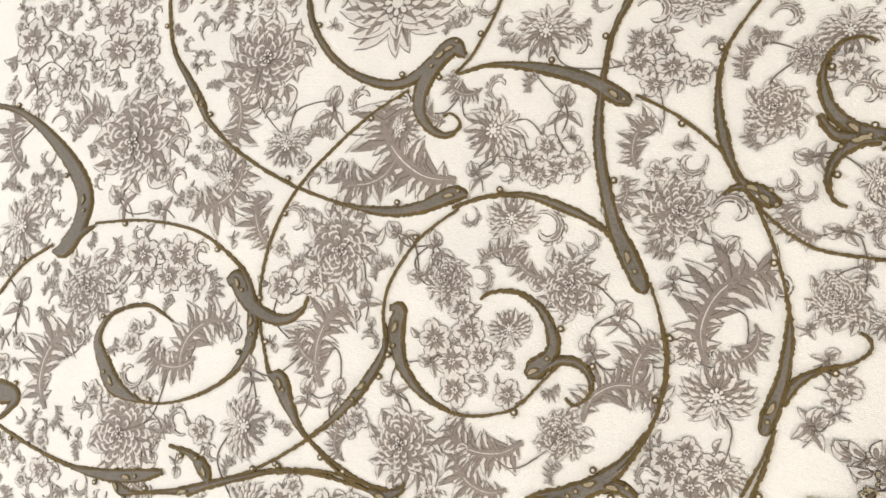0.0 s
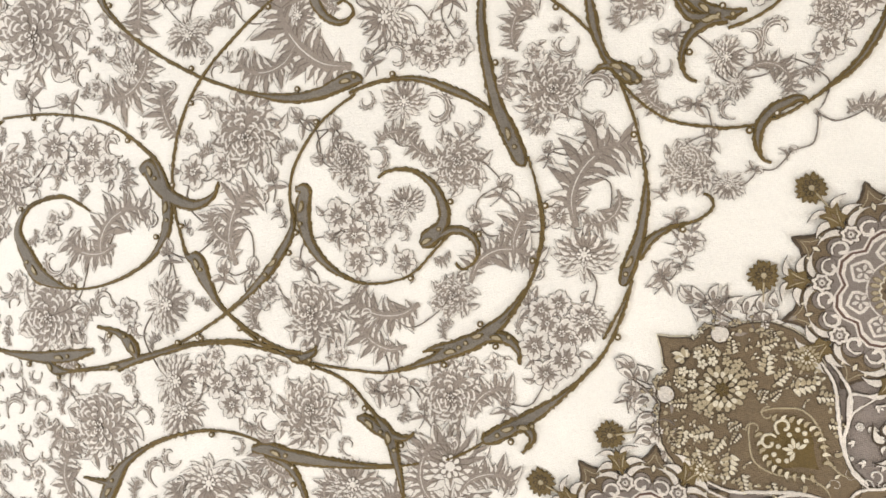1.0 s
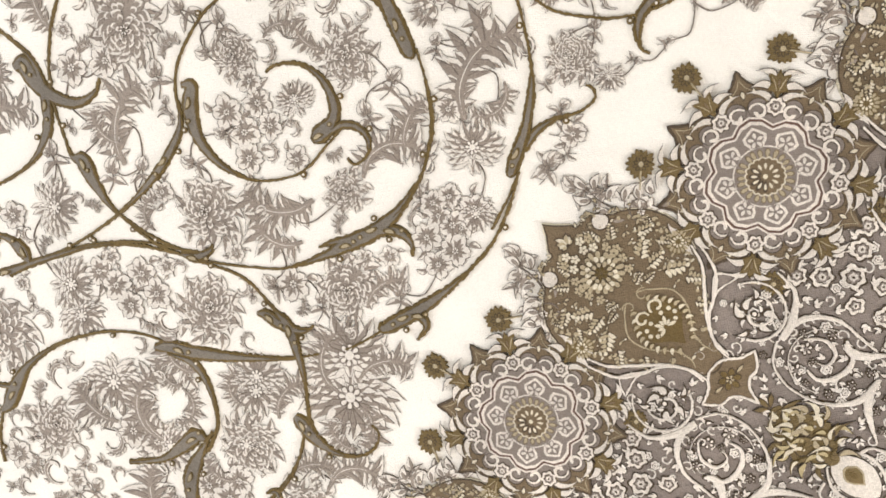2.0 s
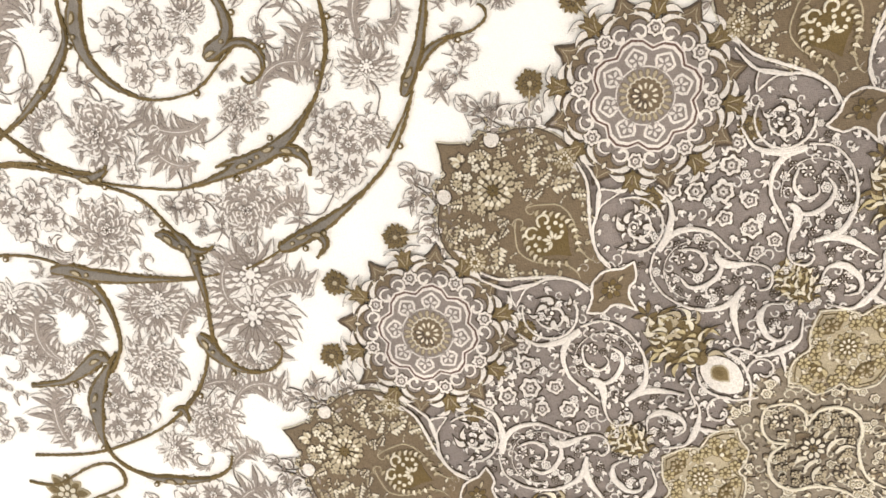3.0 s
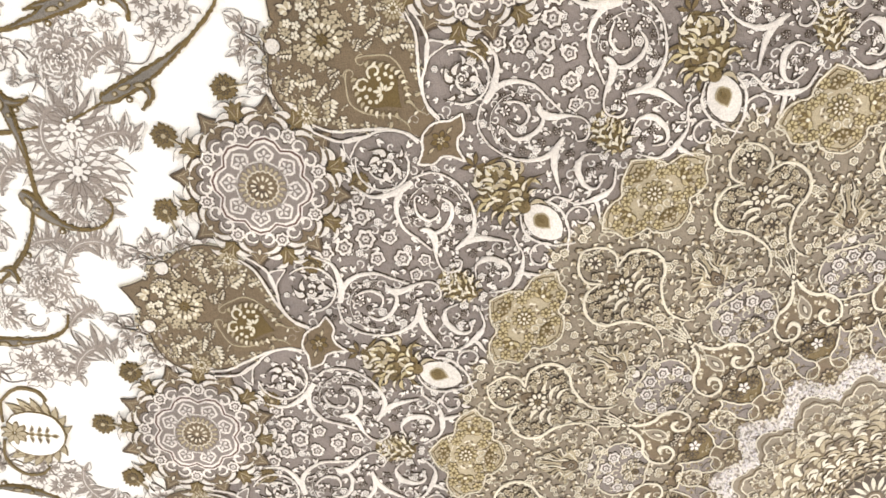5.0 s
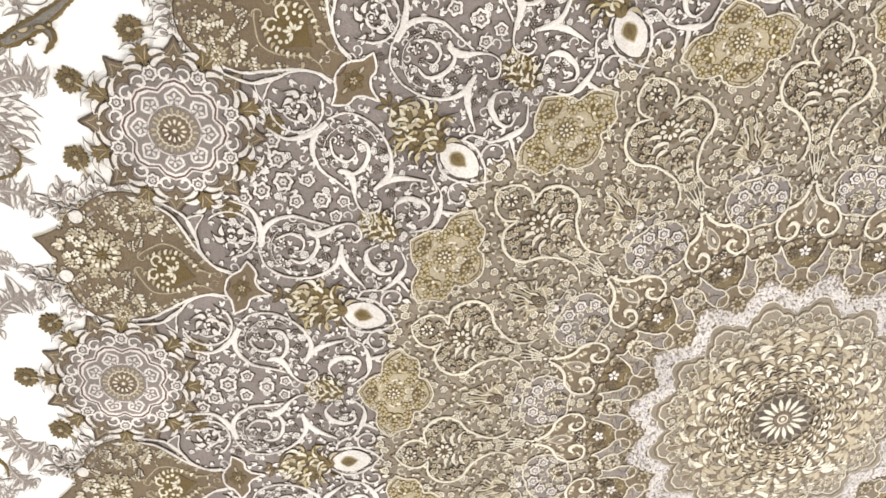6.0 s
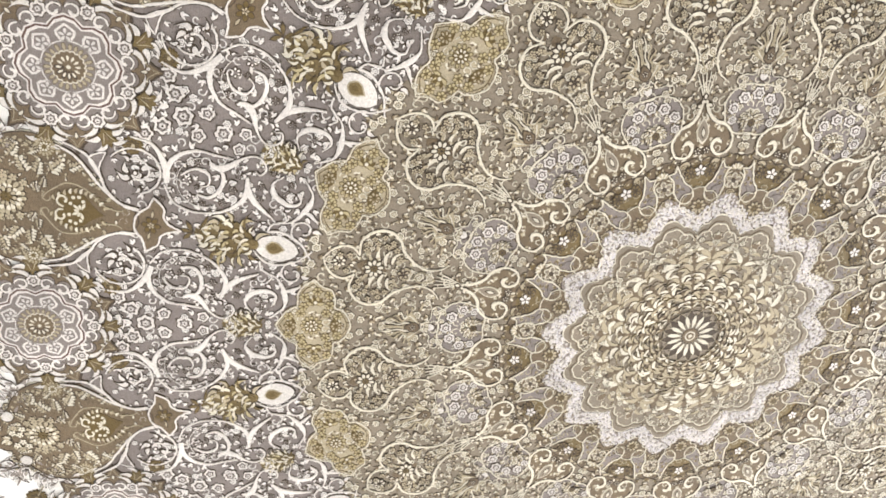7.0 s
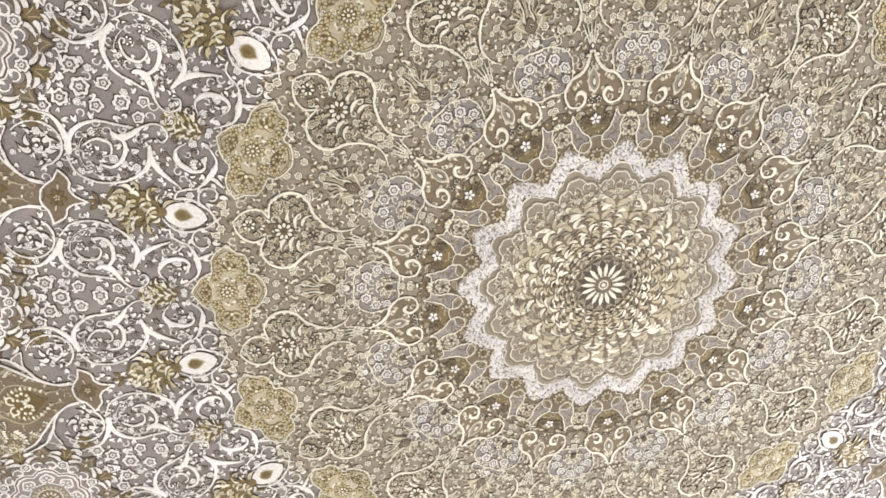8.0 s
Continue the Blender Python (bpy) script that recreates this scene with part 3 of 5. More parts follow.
ring(m, 3, 0.002, 0.009, 0.006, DARK, BUTTER, 0.0028, 0.8, 0.0012, y=0.034)
wheel("crowned_scroll", m.mesh("crowned_scroll"), 0.3, 11.25, size=1.14, lift=0.0003)
m = Relief()
m.ribbon([(0, 0, 0.002), (0.0004, 0.02, 0.003), (0, 0.038, 0.0012)], DARK, 0.0014, cut=-0.0016)
m.ribbon([(0, 0, 0.002), (0.0004, 0.02, 0.003), (0, 0.038, 0.0012)], BUTTER, 0.002)
stalk = m.mesh("fan_stalk")
for i in range(-2, 3):
    wheel("fan_stalk", stalk, 0.338, 11.25, turn=i * 8.5, lift=0.00002 * (i + 2))

# gourds of small blossoms and flame flowers on the spokes
m = Relief()
gourd = outline(both([(0, -0.037), (0.014, -0.039), (0.029, -0.031), (0.036, -0.017), (0.039, -0.001), (0.032, 0.0135), (0.016, 0.0225), (0, 0.0235)]))
m.shape(gourd, GREY, 0.0013)
m.rim(gourd, 0.0042, DARK, 0.0013)
m.rim(gourd, 0.0026, BUTTER, 0.0019)
crown = outline(both([(0, 0.022), (0.012, 0.024), (0.02, 0.022), (0.03, 0.022), (0.031, 0.03), (0.022, 0.034), (0.013, 0.034), (0.009, 0.04), (0, 0.05), (0, 0.05)]))
m.shape(crown, GREY, 0.0012)
m.rim(crown, 0.0034, DARK, 0.0012)
m.rim(crown, 0.002, BUTTER, 0.0018)
m.outlined(outline(both([(0, 0.026), (0.006, 0.03), (0.0065, 0.037), (0.002, 0.036), (0, 0.034)])), DARK, LIGHT, 0.0022)
for x, y, r in ((0, 0.0125, 0.0085), (0.0165, 0.006, 0.0082), (-0.0165, 0.006, 0.0082), (0.027, -0.008, 0.0078), (-0.027, -0.008, 0.0078), (0.025, -0.023, 0.006), (-0.025, -0.023, 0.006)):
    lobed(m, x, y, r, 0.0022, 6, turn=x * 60)
for k, (n, L) in enumerate(((13, 0.02), (9, 0.014))):
    for i in range(n):
        a = (i / (n - 1) - 0.5) * 3.6
        m.outlined(moved(hook_leaf(L, 0.005, 0.3), 0, -0.024, a, 1, 1 if a < 0 else -1), DARK, BUTTER if (i + k) % 2 else BEIGE, 0.0026 + 0.0005 * k, 0.001)
ring(m, 6, 0, 0.006, 0.004, DARK, OLIVE, 0.0036, 0.6, y=-0.024)
wheel("blossom_gourd", m.mesh("blossom_gourd"), 0.335, 0)
m = Relief()
for s in (1, -1):
    for i, (x, b, L) in enumerate(((0.002, 0.08, 0.052), (0.006, 0.25, 0.052), (0.01, 0.4, 0.046), (0.012, 0.5, 0.04), (0.014, 0.65, 0.034), (0.016, 0.8, 0.026), (0.016, 1.0, 0.018))):
        flame = curve([(x * 0.3, -0.024, 0.0018), (x * 0.7 + 0.0018 * i, -0.014 + L * 0.1, 0.0028), (x * 0.4 + 0.0016 * i, -0.022 + L * 0.5, 0.0024), (x * 0.7 + 0.003 * i, -0.022 + L * 0.8 - 0.001 * i, 0.0022), (x * 0.5 + 0.0028 * i, -0.022 + L - 0.002 * i, 0.0008)])
        m.ribbon(moved(flame, 0, 0, 0, 1, s), DARK, 0.0014, cut=-0.0018, crown=0.0004)
        m.ribbon(moved(flame, 0, 0, 0, 1, s), (BEIGE, BUTTER, BEIGE)[i % 3], 0.002 + i * 0.0001, crown=0.0008)
m.outlined(outline(both([(0, -0.026), (0.008, -0.02), (0.006, -0.012), (0, -0.004)])), DARK, OLIVE_TAUPE, 0.0032)
ring(m, 5, 0, 0.005, 0.0035, DARK, BUTTER, 0.0038, 0.6, y=-0.016)
wheel("flame_flower", m.mesh("flame_flower"), 0.408, 0)

# heart panels filled with a bouquet
m = Relief()
heart = [(0.0145, 0.0215, 0.003), (0.0335, 0.0235, 0.0038), (0.0485, 0.011, 0.0046), (0.0525, -0.007, 0.0046), (0.045, -0.022, 0.0046), (0.031, -0.031, 0.0042), (0.018, -0.048, 0.0036), (0.012, -0.066, 0.0032), (0.0165, -0.083, 0.0028), (0.025, -0.092, 0.0016)]
lobe = [(0.0, 0.064, 0.0024), (0.013, 0.056, 0.0032), (0.0215, 0.044, 0.0036), (0.0215, 0.031, 0.0034), (0.013, 0.0215, 0.003)]
for s in (1, -1):
    vine(m, heart, BUTTER, 0.0022, s, 0.0022)
    vine(m, lobe, BUTTER, 0.0022, s, 0.002)
    vine(m, [(0.0, -0.052, 0.0014), (0.007, -0.06, 0.002), (0.004, -0.072, 0.002), (0.0, -0.08, 0.0014)], BEIGE, 0.002, s)
    for x, y, L, a in ((0.004, -0.014, 0.03, -1.1), (0.006, -0.008, 0.03, -0.75), (0.005, -0.002, 0.026, -0.4), (0.008, -0.02, 0.028, -1.5), (0.008, -0.026, 0.024, -1.9), (0.028, 0.008, 0.014, -0.3), (0.022, 0.0, 0.018, -1.0), (0.026, -0.01, 0.018, -1.7), (0.004, -0.034, 0.016, -2.4), (0.012, 0.012, 0.014, -1.2)):
        m.outlined(moved(hook_leaf(L, 0.0056, 0.55), s * x, y, s * a, 1, s), DARK, BUTTER if L > 0.026 else BEIGE, 0.0018, 0.0011)
    for x, y in ((0.03, 0.017), (0.039, 0.009), (0.044, -0.003), (0.039, -0.015), (0.03, -0.022), (0.022, 0.015), (0.02, -0.028), (0.034, 0.003), (0.033, -0.008), (0.009, 0.045), (0.011, 0.033)):
        ring(m, 5, 0, 0.0046, 0.0036, DARK, BEIGE, 0.0028, 0.2, 0.0005, x=s * x, y=y)
m.shape(outline(both([(0, 0.022), (0.008, 0.012), (0.01, -0.002), (0.006, -0.014), (0, -0.018)])), OLIVE_TAUPE, 0.0016)
ring(m, 9, 0.002, 0.012, 0.007, DARK, BUTTER, 0.0032, 0.5, 0.0014)
ring(m, 6, 0, 0.006, 0.004, DARK, OLIVE, 0.0038, 0.5, 0.0008)
ring(m, 7, 0.001, 0.009, 0.0055, DARK, BUTTER, 0.0024, 0.6, 0.0012, y=0.044)
ring(m, 5, 0.001, 0.008, 0.006, DARK, BEIGE, 0.0024, 0.6, 0.0012, y=-0.038)
wheel("heart_panel", m.mesh("heart_panel"), 0.457, 11.25)

# cartouches
m = Relief()
car = outline(both([(0, -0.05), (0, -0.05), (0.012, -0.046), (0.0235, -0.038), (0.0265, -0.029), (0.0385, -0.0285), (0.052, -0.024), (0.057, -0.012), (0.067, -0.0015), (0.067, -0.0015), (0.06, 0.008), (0.0475, 0.017), (0.029, 0.0185), (0.0255, 0.0245), (0.0175, 0.034), (0, 0.045), (0, 0.045)]), 0.003)
m.shape(car, BEIGE, 0.0016)
m.rim(car, 0.0046, OLIVE_TAUPE, 0.0013)
m.rim(car, 0.0024, BUTTER, 0.0022)
m.rim(moved(car, 0, -0.0002, 0, 0.9), 0.0012, OLIVE, 0.0018)
ring(m, 12, 0.007, 0.008, 0.005, OLIVE, GOLD, 0.0022, 0.4, 0.0008)
ring(m, 9, 0.002, 0.008, 0.0048, OLIVE, BUTTER, 0.003, 0.4, 0.0012)
disc(m, 0.0034, OLIVE, 0.0036)
disc(m, 0.0018, BUTTER, 0.0039)
for s in (1, -1):
    for i in range(7):
        a = (i / 6 - 0.5) * 3.4
        m.outlined(moved(hook_leaf(0.016, 0.0056, 0.3), s * 0.032, -0.004, -s * (1.57 + a), 1, s if a < 0 else -s), OLIVE, STEM if i % 2 else GOLD, 0.002 + 0.00005 * i, 0.0009)
    disc(m, 0.004, OLIVE, 0.0026, s * 0.034, -0.004)
    disc(m, 0.0022, BUTTER, 0.003, s * 0.034, -0.004)
    for y, t in ((0.026, 0), (-0.03, math.pi)):
        m.outlined(moved(hook_leaf(0.015, 0.006, 0.45), s * 0.002, y - 0.006 * math.cos(t), t - s * (0.7 if t == 0 else -0.7), 1, s if t == 0 else -s), OLIVE, STEM, 0.002, 0.0012)
    for x, y in ((0.0135, 0.029), (0.0145, -0.033), (0.03, -0.022), (0.045, -0.021), (0.05, -0.006), (0.042, 0.01), (0.028, 0.011), (0.018, 0.014), (0.018, -0.018)):
        ring(m, 6, 0.001, 0.0058, 0.0046, OLIVE, GOLD, 0.0022, 0.2, 0.0006, x=s * x, y=y)
        disc(m, 0.0014, OLIVE, 0.0029, s * x, y, 7)
for y in (0.027, -0.031):
    ring(m, 7, 0.001, 0.0075, 0.005, OLIVE, BEIGE, 0.0026, 0.5, 0.0012, y=y)
    disc(m, 0.002, STEM, 0.0034, 0, y)
wheel("cartouche", m.mesh("cartouche"), 0.5225, 0, label="sand-beige lobed cartouche")

# tulips, drops and cones
m = Relief()
drop = outline(both([(0, -0.036), (0, -0.036), (0.009, -0.03), (0.0165, -0.016), (0.0165, -0.003), (0.011, 0.009), (0.005, 0.015), (0.0065, 0.021), (0, 0.026)]))
m.shape(drop, LIGHT, 0.0024)
m.rim(drop, 0.0032, DARK, 0.0016)
m.outlined(outline(both([(0, -0.02), (0, -0.02), (0.0075, -0.011), (0.0085, -0.003), (0.003, 0.003), (0, 0.004)])), BEIGE, OLIVE, 0.0028, 0.0014)
m.outlined(outline(both([(0, -0.013), (0.004, -0.007), (0, 0.001)])), OLIVE, STEM, 0.0034, 0.0012)
for s in (1, -1):
    vine(m, [(0.008, 0.017, 0.002), (0.02, 0.002, 0.0034), (0.022, -0.014, 0.0036), (0.013, -0.035, 0.003), (0.004, -0.044, 0.003), (-0.006, -0.052, 0.002)], LIGHT, 0.0021, s)
    vine(m, spiral(0.03, -0.036, 0.017, 0.004, 170, -190, 0.003, 0.0022), LIGHT, 0.002, s)
    m.outlined(moved(hook_leaf(0.018, 0.007, 0.5), s * 0.03, -0.044, s * -2.6, 1, s), DARK, LIGHT, 0.0018, 0.0014)
wheel("ivory_drop", m.mesh("ivory_drop"), 0.588, 11.25)


def cone_flower(seed):
    """A bursting golden cone of overlapping hooked petals that point outward."""
    random.seed(seed)
    m = Relief()
    for row in range(9):
        y = 0.033 - 0.0074 * row
        half = (0.008, 0.014, 0.018, 0.0205, 0.0215, 0.02, 0.017, 0.012, 0.006)[row]
        n = (4, 6, 7, 8, 8, 8, 7, 5, 3)[row]
        m.shape([(half * math.cos(math.tau * k / 14), y + 0.008 * math.sin(math.tau * k / 14)) for k in range(14)], OLIVE, 0.001 + 0.0003 * row)
        for i in range(n):
            f = 2 * i / (n - 1) - 1
            scale = moved(hook_leaf(random.uniform(0.011, 0.018), random.uniform(0.0036, 0.0056), random.uniform(0.5, 1.0)), f * half * 0.85, y - 0.004 + random.uniform(-0.002, 0.002), -f * (0.5 + 0.12 * row) + random.uniform(-0.9, 0.9), 1, random.choice((1, -1)))
            m.outlined(scale, (DARK, STEM)[(i + row) % 2], random.choice((BUTTER, BUTTER, GOLD, OLIVE, BEIGE)), 0.0016 + 0.0003 * row, 0.0008)
    m.verts = [(x * 1.22, y, z) for x, y, z in m.verts]
    return m.mesh("golden_cone")


wheel("golden_tulip", cone_flower(32), 0.606, 0, size=0.66, label="small golden tulip of hooked petals")
wheel("golden_cone", cone_flower(31), 0.634, 11.25, label="golden cone of hooked petals")
m = Relief()
for s in (1, -1, 0):
    m.outlined(moved(petal(0.016, 0.006, 0.8), 0, 0, -s * 0.9), DARK, OLIVE, 0.0016)
wheel("cone_tip", m.mesh("cone_tip"), 0.677, 11.25)

# large ivory spirals and their side scrolls
m = Relief()
for c in (
        [(0.0317, 0.0787, 0.002), (0.0299, 0.0548, 0.005), (0.0108, 0.0366, 0.0095), (-0.0085, 0.0298, 0.007)],
        [(-0.0115, 0.032, 0.0026), (-0.0294, 0.0174, 0.0026), (-0.0342, -0.0082, 0.0028), (-0.0241, -0.0367, 0.0036), (-0.0053, -0.054, 0.0062), (0.0125, -0.0569, 0.008), (0.0258, -0.0518, 0.0024)],
        [(-0.0052, 0.0303, 0.0024), (0.0118, 0.0327, 0.0082), (0.0278, 0.025, 0.0062), (0.0392, 0.008, 0.0042), (0.0409, -0.0118, 0.0034), (0.0426, -0.0318, 0.0026)],
        [(0.0304, -0.0175, 0.003), (0.0172, -0.0281, 0.0058), (-0.0015, -0.0269, 0.006), (-0.0119, -0.0173, 0.0042), (-0.0112, -0.0048, 0.0018)],
        [(0.0055, 0.0175, 0.0018), (0.0175, 0.0051, 0.0038), (0.0165, -0.0104, 0.0042), (0.0036, -0.0143, 0.0022), (-0.001, -0.006, 0.0016)],
        [(0.0287, -0.0089, 0.004), (0.0269, -0.0202, 0.0105), (0.0338, -0.0306, 0.0092), (0.045, -0.0396, 0.0042), (0.0532, -0.0509, 0.0028), (0.0532, -0.0624, 0.0028), (0.0428, -0.07, 0.0028), (0.0343, -0.0659, 0.0026), (0.0375, -0.0591, 0.0018)],
        [(0.0274, -0.053, 0.003), (0.0118, -0.0579, 0.0095), (-0.0014, -0.0707, 0.0078), (-0.0141, -0.0951, 0.0018)],
        [(0.0417, -0.0922, 0.0025), (0.0304, -0.0828, 0.0028), (0.0183, -0.0859, 0.0078), (0.0119, -0.0948, 0.0088), (0.0093, -0.1098, 0.0055), (0.0165, -0.1193, 0.0034), (0.0296, -0.1148, 0.0018)],
        [(0.0469, -0.1141, 0.0025), (0.0297, -0.1298, 0.0034), (0.012, -0.129, 0.009), (-0.0081, -0.1193, 0.0034), (-0.0159, -0.1076, 0.0018)],
        [(0.0087, -0.124, 0.0055), (0.0039, -0.1367, 0.0058), (-0.0027, -0.1471, 0.0018)],
        [(-0.0323, -0.0938, 0.0026), (-0.0214, -0.0963, 0.0028), (-0.0119, -0.11, 0.0028), (-0.0018, -0.1049, 0.0022)]):
    vine(m, c, LIGHT, 0.0021, 1, 0.0022, crown=0.0014)
# a thin second line inside the loop
m.ribbon(spiral(0.0035, -0.0095, 0.031, 0.029, 20, 215, 0.0012, 0.0016, 50), DARK, 0.0012, cut=-0.0014)
m.ribbon(spiral(0.0035, -0.0095, 0.031, 0.029, 20, 215, 0.0012, 0.0016, 50), LIGHT, 0.0018)
for x, y, r in ((0.001, 0.0095, 0.0068), (-0.019, 0.0, 0.0068), (0.026, 0.004, 0.0052), (-0.0135, -0.035, 0.0048), (0.006, -0.0415, 0.005), (0.026, -0.043, 0.0048), (-0.022, -0.014, 0.0042), (0.009, 0.0215, 0.0048), (0.005, -0.073, 0.0046), (0.02, -0.071, 0.0046), (0.022, -0.1, 0.005), (-0.004, -0.09, 0.004), (0.034, -0.103, 0.004), (0.041, -0.079, 0.0042), (-0.003, -0.003, 0.0036), (-0.03, 0.03, 0.004)):
    ring(m, 6, 0.0005, r, r * 0.7, DARK, LIGHT, 0.0016, 0.4, 0.0011, x=x, y=y, wobble=0.12)
    disc(m, r * 0.3, GREY, 0.0026, x, y, 8)
for x, y, a, k in ((-0.012, 0.022, 0.8, 1), (0.031, -0.006, 2.6, -1), (-0.026, -0.024, 2.2, 1), (0.012, -0.034, 4.4, 1), (0.016, 0.013, 5.4, -1), (0.036, -0.056, 1.2, 1), (0.0, -0.104, 3.2, -1), (0.024, -0.112, 0.6, 1), (-0.022, -0.082, 2.0, 1), (0.02, 0.056, 5.6, 1)):
    m.outlined(moved(hook_leaf(0.012, 0.0048, 0.6), x, y, a, 1, k), DARK, LIGHT, 0.0016, 0.0011)
    m.outlined(moved(hook_leaf(0.009, 0.004, 0.6), x, y, a + 0.8, 1, -k), DARK, BLOOM_LIGHT, 0.0015, 0.001)
wheel("ivory_spiral", m.mesh("ivory_spiral"), 0.6875, 6.0, True, label="ivory spiral scroll with dark edges")

# blossoms scattered between rosette and tulip
m = Relief()
for x, y, r in ((0.0, 0.065, 0.009), (0.02, 0.05, 0.011), (-0.02, 0.05, 0.011), (0.0, 0.034, 0.012), (0.036, 0.064, 0.01), (-0.036, 0.064, 0.01), (0.014, 0.012, 0.009), (-0.014, 0.012, 0.009), (0.0, -0.012, 0.011), (0.01, -0.034, 0.008), (-0.01, -0.034, 0.008)):
    lobed(m, x, y, r * 0.98, 0.0014, 6 if r > 0.0095 else 5, turn=x * 90)
wheel("blossom_spray", m.mesh("blossom_spray"), 0.69, 0)

# small sprays that fill the grounds between the motifs, mirrored about each spoke
def filler(name, r0, r1, n, mats, lo, hi, base, seed):
    random.seed(seed)
    m = Relief()
    spots = []
    for trial in range(n * 12):
        if len(spots) >= n:
            break
        r, a = math.sqrt(random.uniform(r0 * r0, r1 * r1)), random.uniform(0.2, 11.0)
        x, y = r * math.sin(radians(a)), r * math.cos(radians(a))
        if all(math.hypot(x - p, y - q) > lo * 1.15 for p, q in spots):
            spots.append((x, y))
    for i, (x, y) in enumerate(spots):
        L, t, kind = random.uniform(lo, hi), random.uniform(0, math.tau), i % 5
        for s in (1, -1):
            h = base + (i % 50) * 0.000006
            if kind == 0:
                lobed(m, s * x, y, L * 0.5, h, 6, mats[1], mats[0], s * t)
            elif kind == 1:
                m.ribbon(moved(spiral(0, 0, L * 0.55, L * 0.15, 0, -300, 0.0014, 0.002, 14), s * x, y, s * t, 1, s), mats[1], h + 0.0003)
            else:
                for k in (-1, 0, 1):
                    d = moved(hook_leaf(L * (1.0 if k == 0 else 0.75), L * 0.34, 0.5), s * x, y, s * (t + k * 0.75), 1, s)
                    m.outlined(d, DARK, mats[(i + k) % len(mats)], h, L * 0.05)
    me = m.mesh(name)
    for k in range(16):
        th = radians(22.5 * k)
        dx, dy = drift(0.5 * math.cos(th), 0.5 * math.sin(th))
        tagged(part(name, me, medallion, Matrix.Translation((dx, dy, 0.00003 * (k % 2))) @ Matrix.Rotation(th - math.pi / 2, 4, "Z")), kind="stuff")


filler("inner_spray", 0.27, 0.545, 240, (BEIGE, BUTTER, BEIGE, OLIVE_TAUPE, BUTTER), 0.007, 0.013, 0.0012, 4)
filler("band_spray", 0.208, 0.266, 60, (OLIVE, BEIGE, OLIVE), 0.007, 0.011, 0.0013, 6)
filler("centre_spray", 0.126, 0.158, 26, (BEIGE, BUTTER, OLIVE_TAUPE), 0.006, 0.01, 0.003, 7)
filler("outer_spray", 0.548, 0.78, 200, (LIGHT, BLOOM_LIGHT, LIGHT), 0.007, 0.012, 0.0008, 5)

# rosettes
m = Relief()
for i in range(8):
    a = math.tau * i / 8
    b = a + math.pi / 8
    at = lambda pts, q, r, s=1: moved(pts, -math.sin(q) * r, math.cos(q) * r, q, 1, s)
    leaf = at(outline(both([(0, 0.0), (0.013, 0.002), (0.0215, 0.014), (0.0225, 0.025), (0.014, 0.0305), (0.006, 0.038), (0, 0.0485), (0, 0.0485)])), a, 0.05)
    m.shape(leaf, OLIVE_TAUPE, 0.0026)
    m.rim(leaf, 0.0036, DARK, 0.0022)
    m.rim(at(outline(both([(0, 0.004), (0.011, 0.006), (0.0175, 0.014), (0.018, 0.023), (0.0105, 0.0275), (0.0035, 0.034), (0, 0.042), (0, 0.042)])), a, 0.05), 0.001, BEIGE, 0.003)
    for s in (1, -1):
        lobe = at([(0.0095 + 0.0088 * math.cos(math.tau * k / 14), 0.0125 + 0.0088 * math.sin(math.tau * k / 14)) for k in range(14)], a, 0.05, s)
        m.shape(lobe, GREY, 0.003)
        m.rim(lobe, 0.001, DARK, 0.0031)
        m.outlined(at(petal(0.009, 0.004, 0.8), a + s * 0.13, 0.074), DARK, BUTTER, 0.0032, 0.0009)
    m.outlined(at(petal(0.01, 0.005, 0.8), a, 0.072), DARK, BUTTER, 0.0033, 0.0009)
    crest = at(outline(both([(0, -0.02), (0.002, -0.01), (0.0085, -0.0075), (0.006, -0.001), (0.0095, 0.007), (0.003, 0.005), (0, 0.011), (0, 0.011)])), b, 0.0855)
    for s in (1, -1):
        for x, y, L, turn, w in ((0.001, -0.02, 0.03, -0.62, 0.0062), (0.004, -0.006, 0.022, -0.95, 0.0075), (0.002, 0.002, 0.021, -0.55, 0.0075)):
            m.outlined(at(moved(hook_leaf(L, w, 0.65), x, y, turn), b, 0.0855, s), DARK, LIGHT, 0.0034, 0.0008)
    m.shape(crest, OLIVE, 0.0038)
    m.rim(crest, 0.0012, STEM, 0.0038)
    for s in (1, -1):
        m.ribbon(at([(0.001, -0.008, 0.0008), (0.0035, -0.001, 0.0014), (0.0065, 0.004, 0.0006)], b, 0.0855, s), BEIGE, 0.0042, crown=0.0004)
    m.outlined(at(petal(0.012, 0.004, 0.7), b, 0.078), STEM, OLIVE_TAUPE, 0.0041, 0.001)
m.shape(wavy(0.061, 0.002, 16), GREY, 0.0034)
for i in range(8):
    a = math.tau * i / 8
    b = a + math.pi / 8
    lobed(m, -math.sin(b) * 0.0635, math.cos(b) * 0.0635, 0.0088, 0.0046, 7)
    for s in (1, -1):
        c = moved(spiral(0, 0, 0.0085, 0.0022, 150, -190, 0.0022, 0.0052), -math.sin(a - s * 0.16) * 0.0595, math.cos(a - s * 0.16) * 0.0595, a, 1, s)
        m.ribbon(c, DARK, 0.0038, cut=-0.0014, crown=0.0004)
        m.ribbon(c, LIGHT, 0.0044)
star = lambda r, q: [(rr * math.sin(math.tau * i / 32), rr * math.cos(math.tau * i / 32)) for i in range(32) for rr in [(r, r * 0.955, q, r * 0.955)[i % 4]]]
m.shape(star(0.0565, 0.048), LIGHT, 0.0044)
m.shape(star(0.0547, 0.0462), RUSSET, 0.0047)
